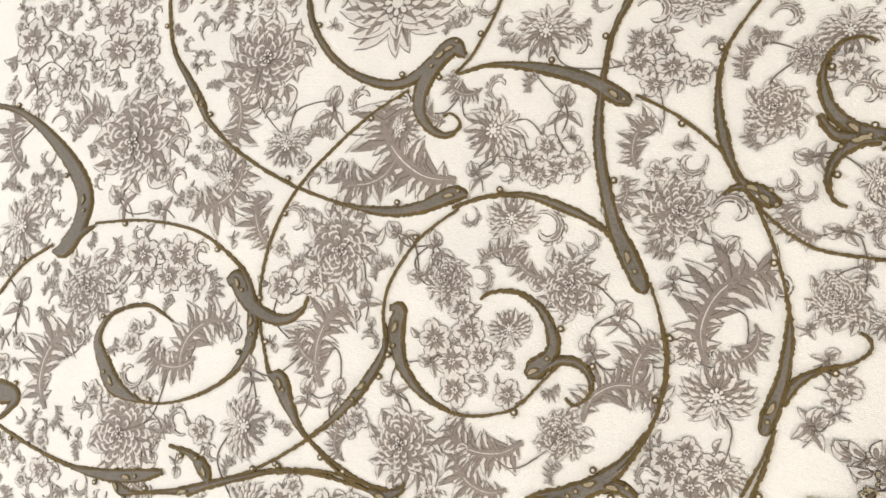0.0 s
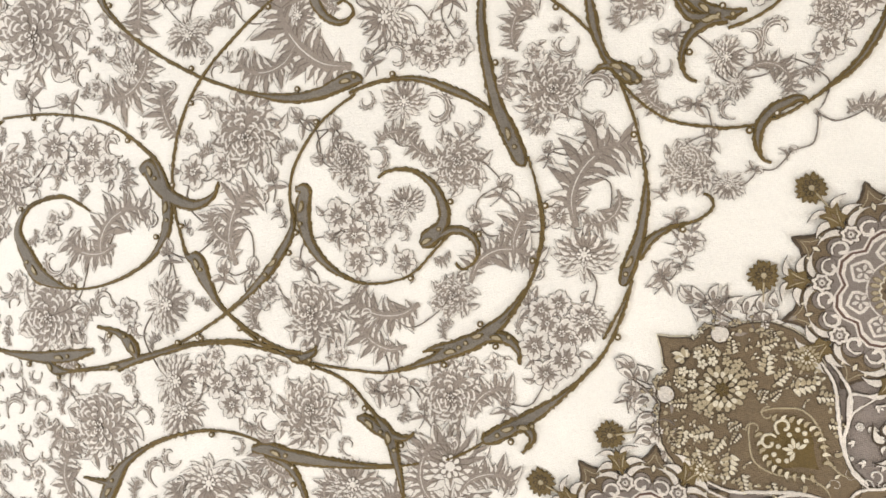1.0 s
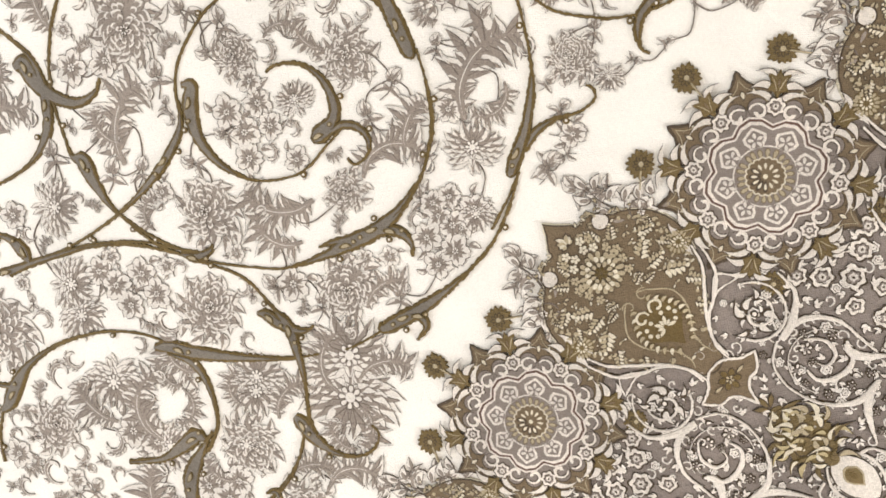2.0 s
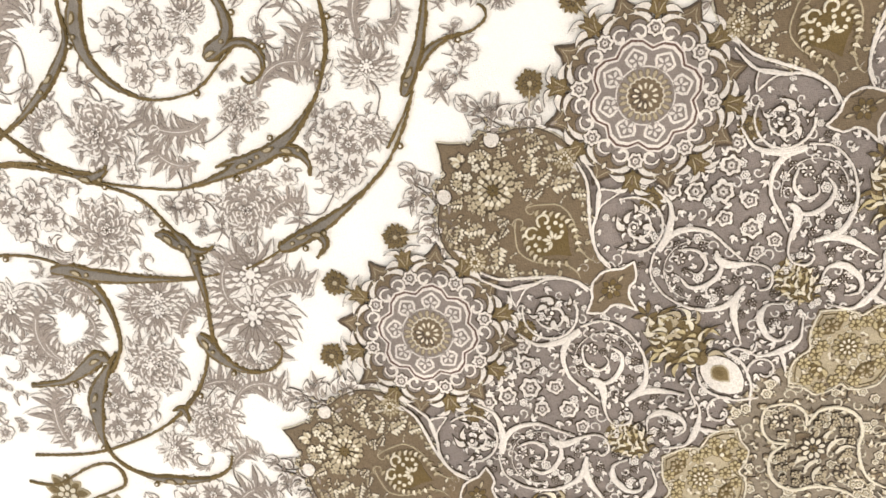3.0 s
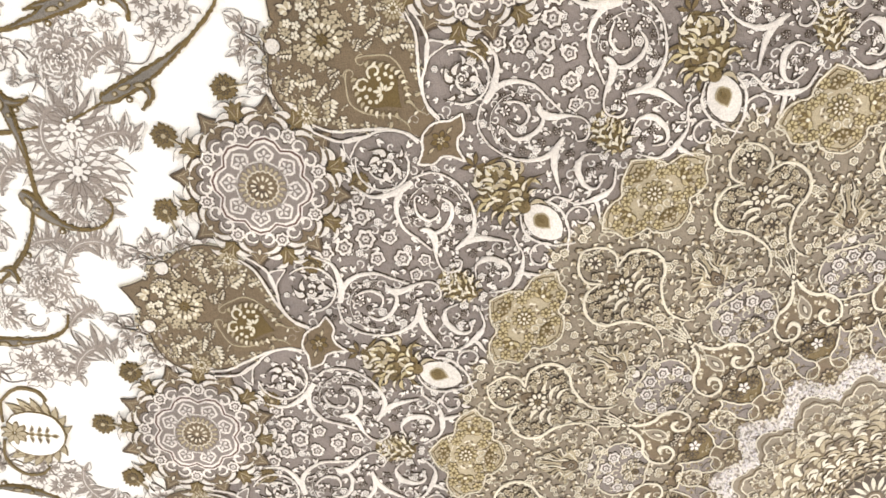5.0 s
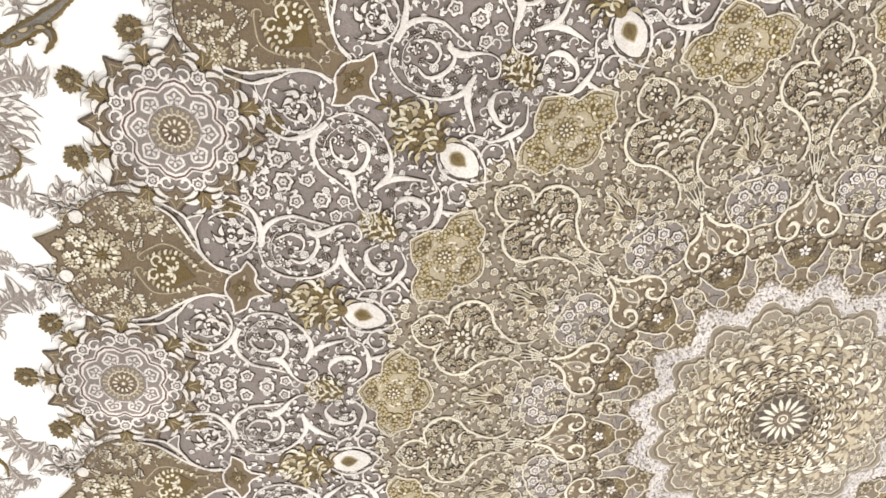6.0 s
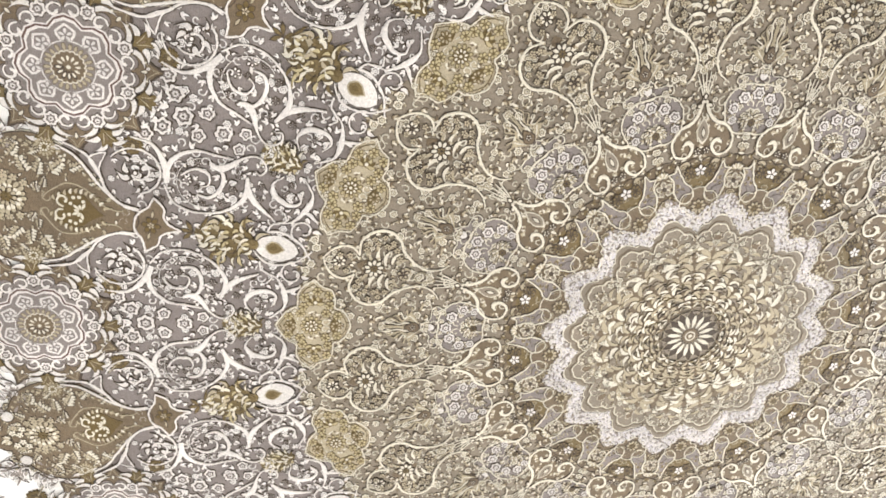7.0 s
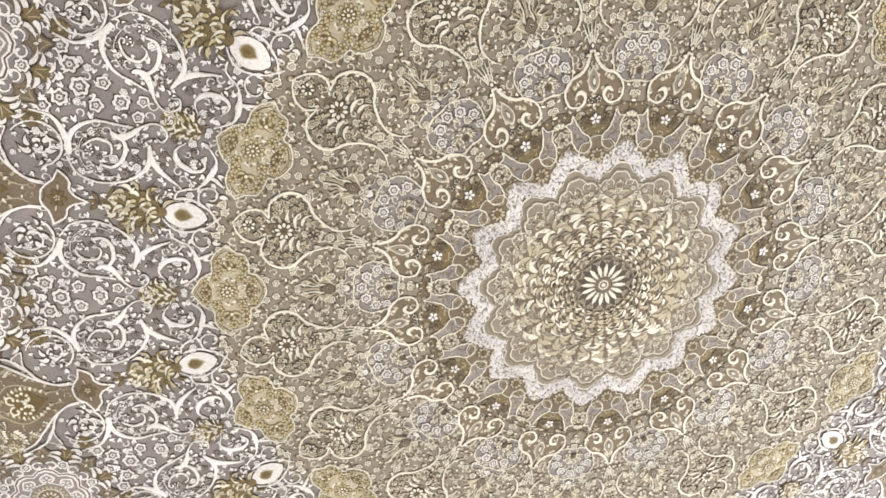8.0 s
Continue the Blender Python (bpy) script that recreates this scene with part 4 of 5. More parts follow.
m.shape(star(0.0522, 0.0437), LIGHT, 0.005)
m.shape(star(0.049, 0.042), GREY, 0.0053)
ring(m, 8, 0.024, 0.0225, 0.0215, LIGHT, GREY, 0.00535, 0.9, 0.0022)
for i in range(8):
    a = math.tau * i / 8
    b = a + math.pi / 8
    ring(m, 5, 0.0005, 0.0075, 0.0042, GREY, LIGHT, 0.0062, 0.4, 0.0005, start=a, x=-math.sin(a) * 0.034, y=math.cos(a) * 0.034)
disc(m, 0.0285, LIGHT, 0.0056, n=32)
disc(m, 0.0272, GREY, 0.0059, n=32)
ring(m, 22, 0.0165, 0.0095, 0.0046, OLIVE_TAUPE, BEIGE, 0.0061, 0.3, 0.0007, wobble=0.1)
m.shape(wavy(0.0178, 0.0008, 18), BUTTER, 0.0064)
m.shape(wavy(0.0163, 0.0008, 18), OLIVE_TAUPE, 0.0067)
ring(m, 12, 0.004, 0.011, 0.0048, DARK, BUTTER, 0.0069, 0.3, 0.0014)
disc(m, 0.004, DARK, 0.0072)
disc(m, 0.0022, BUTTER, 0.0074)
m.verts = [(x, y, 0.0014 + (z - 0.0014) * 0.5) for x, y, z in m.verts]
wheel("rosette", m.mesh("rosette"), 0.8455, 0, turn=22.5, size=0.97, label="grey and ivory eight-pointed rosette")

# olive pompons round the rosettes
m = Relief()
ring(m, 16, 0.002, 0.012, 0.005, STEM, OLIVE, 0.0016, 0.6, 0.001, wobble=0.12)
ring(m, 10, 0.001, 0.007, 0.0034, DARK, OLIVE, 0.0024, 0.6, 0.0008, wobble=0.1)
disc(m, 0.0024, BEIGE, 0.003)
m.ribbon([(0, -0.024, 0.0016), (0, -0.012, 0.002), (0, -0.002, 0.003)], BEIGE, 0.002)
pompon = m.mesh("pompon")
wheel("pompon", pompon, 0.956, 0)
wheel("pompon", pompon, 0.926, 4.7, True, turn=-45)
wheel("pompon", pompon, 0.762, 4.2, True, 0.85, turn=-135)

# teardrop panels between the rosettes
m = Relief()
tear = outline(both([(0, -0.092), (0.013, -0.086), (0.02, -0.068), (0.034, -0.05), (0.056, -0.026), (0.072, 0.0), (0.0795, 0.02), (0.079, 0.038), (0.072, 0.056), (0.0575, 0.0715), (0.047, 0.078), (0.04, 0.088), (0.0296, 0.0935), (0.0175, 0.0935), (0.0165, 0.0985), (0.008, 0.108), (0, 0.12), (0, 0.12)]))
m.shape(tear, OLIVE_TAUPE, 0.0022)
m.rim(tear, 0.0044, BUTTER, 0.0014, crown=0.0005)
m.rim(tear, 0.0018, DARK, 0.0024)


def sprig(x, y, L, a, s, fills=(BUTTER, BEIGE)):
    """A leaf of paired leaflets along a short rib."""
    for k in range(9):
        f = k / 8
        side = 0 if k == 8 else (0.75 if k % 2 else -0.75) * (1 - 0.3 * f)
        m.outlined(moved(hook_leaf(L * (0.5 - 0.2 * f), L * 0.2, 0.35), s * (x - math.sin(a) * L * 0.7 * f), y + math.cos(a) * L * 0.7 * f, s * (a + side), 1, s if side < 0 else -s), DARK, fills[k % 2], 0.0026 + 0.00008 * k, 0.0006)


for s in (1, -1):
    disc(m, 0.009, DARK, 0.0027, s * 0.037, 0.081, 18)
    disc(m, 0.0075, LIGHT, 0.003, s * 0.037, 0.081, 18)
    ring(m, 16, 0.004, 0.0085, 0.004, OLIVE, BEIGE, 0.0028, 0.2, 0.0008, x=s * 0.068, y=0.0145)
    ring(m, 9, 0.001, 0.006, 0.0036, OLIVE, BUTTER, 0.0034, 0.3, 0.0008, x=s * 0.068, y=0.0145)
    disc(m, 0.0026, OLIVE, 0.004, s * 0.068, 0.0145)
    vine(m, [(0.073, 0.004, 0.0022), (0.065, -0.016, 0.0034), (0.047, -0.035, 0.0038), (0.0285, -0.0545, 0.0038), (0.017, -0.0745, 0.0034), (0.0145, -0.092, 0.0024)], LIGHT, 0.003, s)
    vine(m, [(0.078, -0.002, 0.0022), (0.0695, -0.027, 0.0036), (0.053, -0.042, 0.0038), (0.032, -0.053, 0.0036), (0.019, -0.071, 0.0032), (0.017, -0.09, 0.0024)], LIGHT, 0.0029, s)
    wing = moved(outline([(0.043, -0.048), (0.056, -0.0425), (0.0766, -0.0472), (0.0766, -0.0472), (0.073, -0.038), (0.066, -0.031), (0.056, -0.037)]), 0, 0, 0, 1, s)
    m.shape(wing, GREY, 0.0022)
    m.rim(wing, 0.0038, DARK, 0.002)
    m.rim(wing, 0.0024, LIGHT, 0.0027)
    for x, y, L, a in ((0.034, 0.03, 0.024, -1.0), (0.034, 0.02, 0.022, -1.7), (0.04, 0.006, 0.026, -2.2), (0.03, 0.062, 0.018, -0.8), (0.05, 0.048, 0.02, -2.0), (0.048, -0.012, 0.02, -2.5), (0.02, 0.07, 0.016, -0.2), (0.058, 0.03, 0.016, -2.6), (0.012, 0.018, 0.014, -1.3), (0.036, -0.034, 0.016, -2.6), (0.02, 0.013, 0.015, -1.7), (0.062, 0.042, 0.013, -0.6)):
        sprig(x, y, L, a, s)
    for x, y in ((0.022, 0.052), (0.024, 0.043), (0.022, 0.061), (0.014, 0.07), (0.006, 0.075), (0.02, 0.032), (0.027, 0.053), (0.017, 0.079), (0.01, 0.083)):
        ring(m, 5, 0, 0.0052, 0.004, DARK, BEIGE if x > 0.015 else BUTTER, 0.003, 0.3, 0.0004, x=s * x, y=y)
    for i in range(9):
        t = i / 8
        disc(m, 0.0017, BEIGE, 0.0027, s * (0.066 - 0.034 * t), 0.0 - 0.046 * t, 7)
        disc(m, 0.002, BEIGE, 0.0027, s * (0.05 + 0.02 * math.sin(3 * t)), 0.07 - 0.05 * t, 7)
    m.ribbon(moved(curve([(0.006, 0.012, 0.001), (0.012, 0.009, 0.0018), (0.019, 0.003, 0.0018), (0.031, -0.0125, 0.002), (0.027, -0.033, 0.002), (0.012, -0.053, 0.002), (0.009, -0.068, 0.0018), (0.012, -0.076, 0.001)]), 0, 0, 0, 1, s), BEIGE, 0.0028)
    m.ribbon(moved(spiral(0.009, 0.006, 0.007, 0.002, 30, 300, 0.0016, 0.0014), 0, 0, 0, 1, s), BEIGE, 0.0028)
    for i in range(11):
        t = i / 10
        m.outlined(moved(hook_leaf(0.0105, 0.0044, 0.5), s * (0.02 * math.sin(0.3 + 2.5 * t)), -0.053 + 0.051 * t, s * (-1.9 + 1.2 * t), 1, s), STEM, BUTTER if i % 2 else BEIGE, 0.0029, 0.0006)
m.shape(outline(both([(0, -0.054), (0, -0.054), (0.008, -0.043), (0.018, -0.033), (0.022, -0.02), (0.019, -0.008), (0.009, -0.003), (0, -0.007)])), STEM, 0.0031)
for s in (1, -1):
    m.ribbon(moved(spiral(0.0095, -0.01, 0.0078, 0.0024, 190, -140, 0.0026, 0.0036), 0, 0, 0, 1, s), BUTTER, 0.0036)
    for x, y in ((0.015, -0.02), (0.0165, -0.026), (0.012, -0.031), (0.007, -0.018)):
        disc(m, 0.0022, BUTTER, 0.0036, s * x, y, 8)
for k in range(7):
    m.outlined(moved(petal(0.013 if k % 2 == 0 else 0.01, 0.005, 0.8), 0, -0.03, (k - 3) * 0.62), STEM, BUTTER, 0.0036 + 0.00004 * k, 0.0011)
for n, r, L, w, fills in ((18, 0.0125, 0.0095, 0.0056, (DARK, BEIGE)), (14, 0.009, 0.008, 0.0052, (OLIVE, BUTTER)), (10, 0.005, 0.0075, 0.005, (DARK, BEIGE)), (6, 0.001, 0.006, 0.0042, (OLIVE, STEM))):
    ring(m, n, r, L, w, fills[0], fills[1], 0.0045 - r * 0.1, 0.15, 0.0005, y=0.048, wobble=0.16)
for k in range(7):
    m.outlined(moved(hook_leaf(0.02 - 0.003 * abs(k - 3), 0.006, 0.25), 0, 0.088, (k - 3) * 0.36, 1, 1 if k < 3 else -1), DARK, BUTTER if k % 2 else BEIGE, 0.0028, 0.0012)
random.seed(12)
for i in range(330):
    x, y = random.uniform(0.003, 0.076), random.uniform(-0.07, 0.1)
    if math.hypot(x, y - 0.048) < 0.024 or (x < 0.036 + min(0, y + 0.03) * 0.9 and y < 0.014) or (x / 0.074) ** 2 + ((y - 0.024) / 0.1) ** 2 > 1 or x > 0.07 + y * 0.75:
        continue
    t, L = random.uniform(0, 6.3), random.uniform(0.004, 0.0075)
    for s in (1, -1):
        m.outlined(moved(petal(L, L * 0.5, 0.6), s * x, y, s * t), DARK, BEIGE if i % 3 else BUTTER, 0.0024, 0.0005)
fleur = outline(both([(0, -0.14), (0, -0.14), (0.006, -0.124), (0.014, -0.118), (0.024, -0.117), (0.035, -0.104), (0.035, -0.104), (0.022, -0.0995), (0.0135, -0.092), (0.006, -0.088)]))
m.shape(fleur, OLIVE_TAUPE, 0.0026)
m.rim(fleur, 0.0046, DARK, 0.002)
m.rim(fleur, 0.003, LIGHT, 0.003)
ring(m, 6, 0.001, 0.0105, 0.0066, DARK, STEM, 0.0032, 0.5, 0.0006, y=-0.106)
ring(m, 5, 0.0, 0.005, 0.003, DARK, BEIGE, 0.0037, 0.5, 0.0005, y=-0.106)
for s in (1, -1):
    m.outlined(moved(petal(0.012, 0.004, 0.8), s * 0.008, -0.106, -s * 1.5), DARK, BEIGE, 0.0032, 0.0009)
m.verts = [(x, y, 0.0016 + (z - 0.0016) * 0.7) for x, y, z in m.verts]
wheel("teardrop_panel", m.mesh("teardrop_panel"), 0.83, 11.25, label="olive-taupe teardrop panel with ivory vines")

# ivory acanthus curls between the vines
m = Relief()
vine(m, spiral(0, 0, 0.03, 0.025, 70, -150, 0.0024, 0.0036), LIGHT, 0.002)
vine(m, spiral(0.001, -0.002, 0.017, 0.006, 40, -230, 0.0022, 0.0044), LIGHT, 0.002)
for x, y, L, a, w, k in ((-0.008, 0.002, 0.02, 0.5, 0.0085, 1), (-0.004, 0.006, 0.018, -0.4, 0.008, 1), (0.004, -0.004, 0.019, -2.0, 0.009, 1), (-0.002, -0.008, 0.017, 2.6, 0.0085, -1), (0.01, 0.008, 0.014, -1.2, 0.006, -1), (-0.014, -0.008, 0.014, 1.9, 0.006, 1)):
    m.outlined(moved(hook_leaf(L, w, 0.75), x, y, a, 1, k), DARK, LIGHT, 0.0022, 0.0016)
    m.outlined(moved(hook_leaf(L * 0.6, w * 0.5, 0.6), x, y, a + 0.9, 1, -k), DARK, BLOOM_LIGHT, 0.002, 0.001)
disc(m, 0.0034, DARK, 0.003)
disc(m, 0.002, LIGHT, 0.0034)
wheel("acanthus_curl", m.mesh("acanthus_curl"), 0.752, 6.6, True)

# leafy garland along the edge
m = Relief()
for x, y, L, a, b in ((0, 0, 0.018, 0.2, 0.3), (0.004, -0.006, 0.016, -0.7, 0.4), (-0.006, -0.01, 0.018, 0.9, 0.4), (0.004, -0.022, 0.018, -1.0, 0.5), (-0.004, -0.03, 0.016, 0.7, 0.4), (0.012, -0.034, 0.02, -0.9, 0.6), (0.0, -0.046, 0.02, 1.0, 0.5), (0.022, -0.044, 0.018, -0.5, 0.6), (0.016, -0.058, 0.016, 1.6, 0.5), (0.034, -0.05, 0.014, -0.2, 0.5), (0.03, -0.064, 0.014, -1.8, 0.4)):
    m.outlined(moved(hook_leaf(L * 1.2, 0.009, b), x, y, a), BLOOM_DARK, BLOOM_LIGHT, 0.0016, 0.0008)
    m.outlined(moved(petal(L * 0.6, 0.004, b), x, y, a - 0.15), BLOOM_DARK, BLOOM, 0.0022, 0.0004)
m.ribbon(curve([(0, 0.0, 0.001), (-0.001, -0.02, 0.0016), (0.006, -0.042, 0.0016), (0.02, -0.06, 0.0016), (0.04, -0.068, 0.001)]), BLOOM_DARK, 0.0014)
m.ribbon(spiral(0.018, -0.05, 0.013, 0.004, 200, -60, 0.0022, 0.0016), BLOOM_DARK, 0.0018)
wheel("leaf_garland", m.mesh("leaf_garland"), 0.94, 8.2, True, turn=4, lift=-0.0002)
wheel("blossom", five(40), 0.893, 6.7, True, size=1.1, lift=-0.0004)
wheel("curl_leaf", curl(41), 0.917, 7.4, True, size=0.9, turn=40, lift=-0.0004)
wheel("curl_leaf", curl(43), 0.873, 5.9, True, size=0.8, turn=120, lift=-0.0004)
wheel("bud", bud(42), 0.951, 8.6, True, size=0.9, turn=10, lift=-0.0004)
wheel("bud", bud(44), 0.934, 7.6, True, size=0.75, turn=70, lift=-0.0004)


# ---- the cream field: scrolling stems of one quarter (x, y, width) ----
STEMS = []
STEMS.append([(-1.594, 0.678, 0.0033), (-1.515, 0.687, 0.0039), (-1.437, 0.680, 0.0044), (-1.379, 0.653, 0.0056), (-1.355, 0.630, 0.0096), (-1.342, 0.594, 0.0175), (-1.342, 0.558, 0.0147), (-1.364, 0.523, 0.0061), (-1.412, 0.494, 0.0042), (-1.465, 0.481, 0.0036), (-1.516, 0.491, 0.0254), (-1.540, 0.516, 0.0229), (-1.556, 0.542, 0.0140), (-1.540, 0.573, 0.0070), (-1.492, 0.589, 0.0060), (-1.448, 0.575, 0.0029)])
STEMS.append([(-1.382, 0.627, 0.0125), (-1.371, 0.632, 0.0249), (-1.356, 0.614, 0.0232), (-1.333, 0.600, 0.0187), (-1.304, 0.595, 0.0144), (-1.282, 0.608, 0.0077), (-1.277, 0.624, 0.0032)])
STEMS.append([(-1.194, 0.849, 0.0044), (-1.236, 0.821, 0.0039), (-1.275, 0.783, 0.0040), (-1.310, 0.740, 0.0041), (-1.331, 0.695, 0.0041), (-1.339, 0.644, 0.0041), (-1.333, 0.595, 0.0040), (-1.318, 0.555, 0.0039), (-1.309, 0.537, 0.0078), (-1.296, 0.533, 0.0231), (-1.279, 0.508, 0.0164), (-1.254, 0.482, 0.0062), (-1.210, 0.460, 0.0041), (-1.177, 0.450, 0.0040), (-1.152, 0.449, 0.0045)])
STEMS.append([(-1.545, 0.978, 0.0050), (-1.523, 0.904, 0.0065), (-1.489, 0.861, 0.0110), (-1.466, 0.834, 0.0139), (-1.446, 0.808, 0.0083), (-1.392, 0.772, 0.0051), (-1.325, 0.743, 0.0048), (-1.257, 0.725, 0.0052), (-1.203, 0.720, 0.0124), (-1.165, 0.726, 0.0157), (-1.130, 0.742, 0.0212), (-1.113, 0.742, 0.0058)])
STEMS.append([(-1.128, 0.729, 0.0047), (-1.094, 0.742, 0.0052), (-1.055, 0.746, 0.0078), (-1.015, 0.736, 0.0107), (-0.981, 0.722, 0.0073), (-0.961, 0.703, 0.0041)])
STEMS.append([(-1.121, 0.728, 0.0029), (-1.157, 0.697, 0.0030), (-1.182, 0.654, 0.0036), (-1.187, 0.619, 0.0036), (-1.180, 0.592, 0.0071), (-1.183, 0.569, 0.0118), (-1.206, 0.528, 0.0132), (-1.242, 0.488, 0.0061), (-1.290, 0.450, 0.0038), (-1.342, 0.420, 0.0052), (-1.391, 0.398, 0.0148)])
STEMS.append([(-1.180, 0.623, 0.0072), (-1.169, 0.622, 0.0178), (-1.169, 0.599, 0.0212), (-1.158, 0.569, 0.0151), (-1.134, 0.546, 0.0102), (-1.102, 0.533, 0.0050), (-1.071, 0.534, 0.0032), (-1.039, 0.547, 0.0026), (-1.018, 0.572, 0.0026), (-1.004, 0.590, 0.0026)])
STEMS.append([(-1.032, 0.578, 0.0084), (-1.025, 0.584, 0.0219), (-1.011, 0.601, 0.0155), (-1.012, 0.619, 0.0135), (-1.027, 0.641, 0.0095), (-1.051, 0.653, 0.0054), (-1.076, 0.650, 0.0044), (-1.086, 0.642, 0.0022)])
STEMS.append([(-1.022, 0.579, 0.0062), (-1.005, 0.594, 0.0103), (-0.987, 0.596, 0.0101), (-0.973, 0.585, 0.0090), (-0.972, 0.569, 0.0050), (-0.985, 0.558, 0.0030), (-0.993, 0.564, 0.0015)])
STEMS.append([(-0.974, 0.950, 0.0098), (-0.990, 0.906, 0.0066), (-0.994, 0.856, 0.0076), (-0.992, 0.807, 0.0118), (-0.982, 0.764, 0.0136), (-0.967, 0.723, 0.0164), (-0.952, 0.696, 0.0201), (-0.938, 0.672, 0.0168), (-0.934, 0.664, 0.0029)])
STEMS.append([(-0.931, 0.675, 0.0025), (-0.914, 0.632, 0.0034), (-0.908, 0.599, 0.0038), (-0.914, 0.559, 0.0038), (-0.933, 0.523, 0.0086), (-0.955, 0.499, 0.0145), (-0.978, 0.485, 0.0138), (-1.008, 0.475, 0.0070), (-1.018, 0.470, 0.0020)])
STEMS.append([(-1.341, 0.968, 0.0073), (-1.324, 0.921, 0.0099), (-1.285, 0.879, 0.0096), (-1.239, 0.858, 0.0118), (-1.202, 0.857, 0.0141), (-1.173, 0.877, 0.0201), (-1.153, 0.895, 0.0261), (-1.139, 0.890, 0.0074)])
STEMS.append([(-1.136, 0.885, 0.0073), (-1.156, 0.893, 0.0212), (-1.177, 0.861, 0.0213), (-1.180, 0.831, 0.0188), (-1.166, 0.810, 0.0123), (-1.145, 0.802, 0.0085), (-1.132, 0.813, 0.0042), (-1.143, 0.825, 0.0030), (-1.152, 0.822, 0.0018)])
STEMS.append([(-1.103, 0.956, 0.0024), (-1.114, 0.921, 0.0030), (-1.130, 0.885, 0.0030), (-1.143, 0.867, 0.0037), (-1.107, 0.876, 0.0060), (-1.054, 0.872, 0.0137), (-1.008, 0.860, 0.0165), (-0.977, 0.844, 0.0192), (-0.965, 0.838, 0.0063)])
STEMS.append([(-0.962, 0.846, 0.0026), (-0.923, 0.827, 0.0030), (-0.884, 0.797, 0.0034), (-0.865, 0.771, 0.0085), (-0.844, 0.756, 0.0167), (-0.831, 0.752, 0.0055)])
STEMS.append([(-0.864, 0.934, 0.0025), (-0.886, 0.893, 0.0045), (-0.891, 0.851, 0.0069), (-0.883, 0.810, 0.0117), (-0.868, 0.775, 0.0076), (-0.847, 0.747, 0.0028), (-0.821, 0.726, 0.0027), (-0.795, 0.715, 0.0026), (-0.751, 0.712, 0.0025)])
STEMS.append([(-0.878, 0.757, 0.0019), (-0.869, 0.764, 0.0076), (-0.851, 0.764, 0.0122), (-0.832, 0.754, 0.0046)])
STEMS.append([(-0.850, 0.749, 0.0023), (-0.833, 0.714, 0.0032), (-0.819, 0.668, 0.0044), (-0.816, 0.641, 0.0097), (-0.818, 0.608, 0.0122), (-0.824, 0.582, 0.0157), (-0.828, 0.564, 0.0122), (-0.829, 0.560, 0.0026)])
STEMS.append([(-0.816, 0.586, 0.0052), (-0.808, 0.605, 0.0104), (-0.792, 0.618, 0.0060), (-0.770, 0.627, 0.0034), (-0.757, 0.639, 0.0025), (-0.759, 0.649, 0.0021), (-0.766, 0.652, 0.0013)])
STEMS.append([(-0.820, 0.567, 0.0022), (-0.827, 0.543, 0.0026), (-0.841, 0.508, 0.0026)])
STEMS.append([(-0.771, 0.893, 0.0027), (-0.780, 0.898, 0.0036), (-0.800, 0.891, 0.0046), (-0.809, 0.866, 0.0083), (-0.801, 0.837, 0.0128), (-0.783, 0.820, 0.0152), (-0.762, 0.815, 0.0131), (-0.746, 0.819, 0.0035)])
STEMS.append([(-0.761, 0.809, 0.0070), (-0.778, 0.808, 0.0133), (-0.793, 0.794, 0.0098), (-0.798, 0.774, 0.0072), (-0.792, 0.758, 0.0035), (-0.782, 0.753, 0.0022)])
STEMS.append([(-1.819, 0.825, 0.0078), (-1.761, 0.815, 0.0112), (-1.701, 0.785, 0.0179), (-1.645, 0.743, 0.0256), (-1.619, 0.708, 0.0301), (-1.621, 0.672, 0.0282), (-1.638, 0.643, 0.0284), (-1.656, 0.637, 0.0051)])
STEMS.append([(-1.658, 0.646, 0.0042), (-1.705, 0.615, 0.0043), (-1.736, 0.575, 0.0044)])
STEMS.append([(-1.593, 0.675, 0.0033), (-1.610, 0.666, 0.0099), (-1.627, 0.651, 0.0066)])
STEMS.append([(-1.711, 0.421, 0.0042), (-1.636, 0.403, 0.0048), (-1.567, 0.392, 0.0061), (-1.513, 0.392, 0.0162), (-1.464, 0.400, 0.0199), (-1.426, 0.412, 0.0069)])
STEMS.append([(-1.731, 0.453, 0.0344), (-1.691, 0.456, 0.0319), (-1.670, 0.452, 0.0165), (-1.692, 0.424, 0.0050)])
STEMS.append([(-1.492, 0.392, 0.0145), (-1.481, 0.382, 0.0172), (-1.452, 0.384, 0.0056), (-1.391, 0.400, 0.0094), (-1.328, 0.425, 0.0090), (-1.275, 0.444, 0.0050), (-1.222, 0.452, 0.0036), (-1.170, 0.449, 0.0034)])
STEMS.append([(-1.363, 0.412, 0.0079), (-1.373, 0.425, 0.0200), (-1.392, 0.437, 0.0108), (-1.424, 0.441, 0.0035)])
STEMS.append([(-1.327, 0.425, 0.0056), (-1.283, 0.441, 0.0069), (-1.233, 0.448, 0.0054), (-1.184, 0.445, 0.0039), (-1.136, 0.440, 0.0032), (-1.090, 0.440, 0.0031), (-1.052, 0.444, 0.0037), (-1.009, 0.463, 0.0108), (-0.992, 0.474, 0.0190), (-0.957, 0.493, 0.0152), (-0.930, 0.522, 0.0057), (-0.914, 0.560, 0.0039), (-0.910, 0.605, 0.0039), (-0.920, 0.649, 0.0028)])
STEMS.append([(-0.992, 0.477, 0.0083), (-0.963, 0.491, 0.0129), (-0.937, 0.496, 0.0139), (-0.921, 0.486, 0.0092), (-0.918, 0.472, 0.0029)])
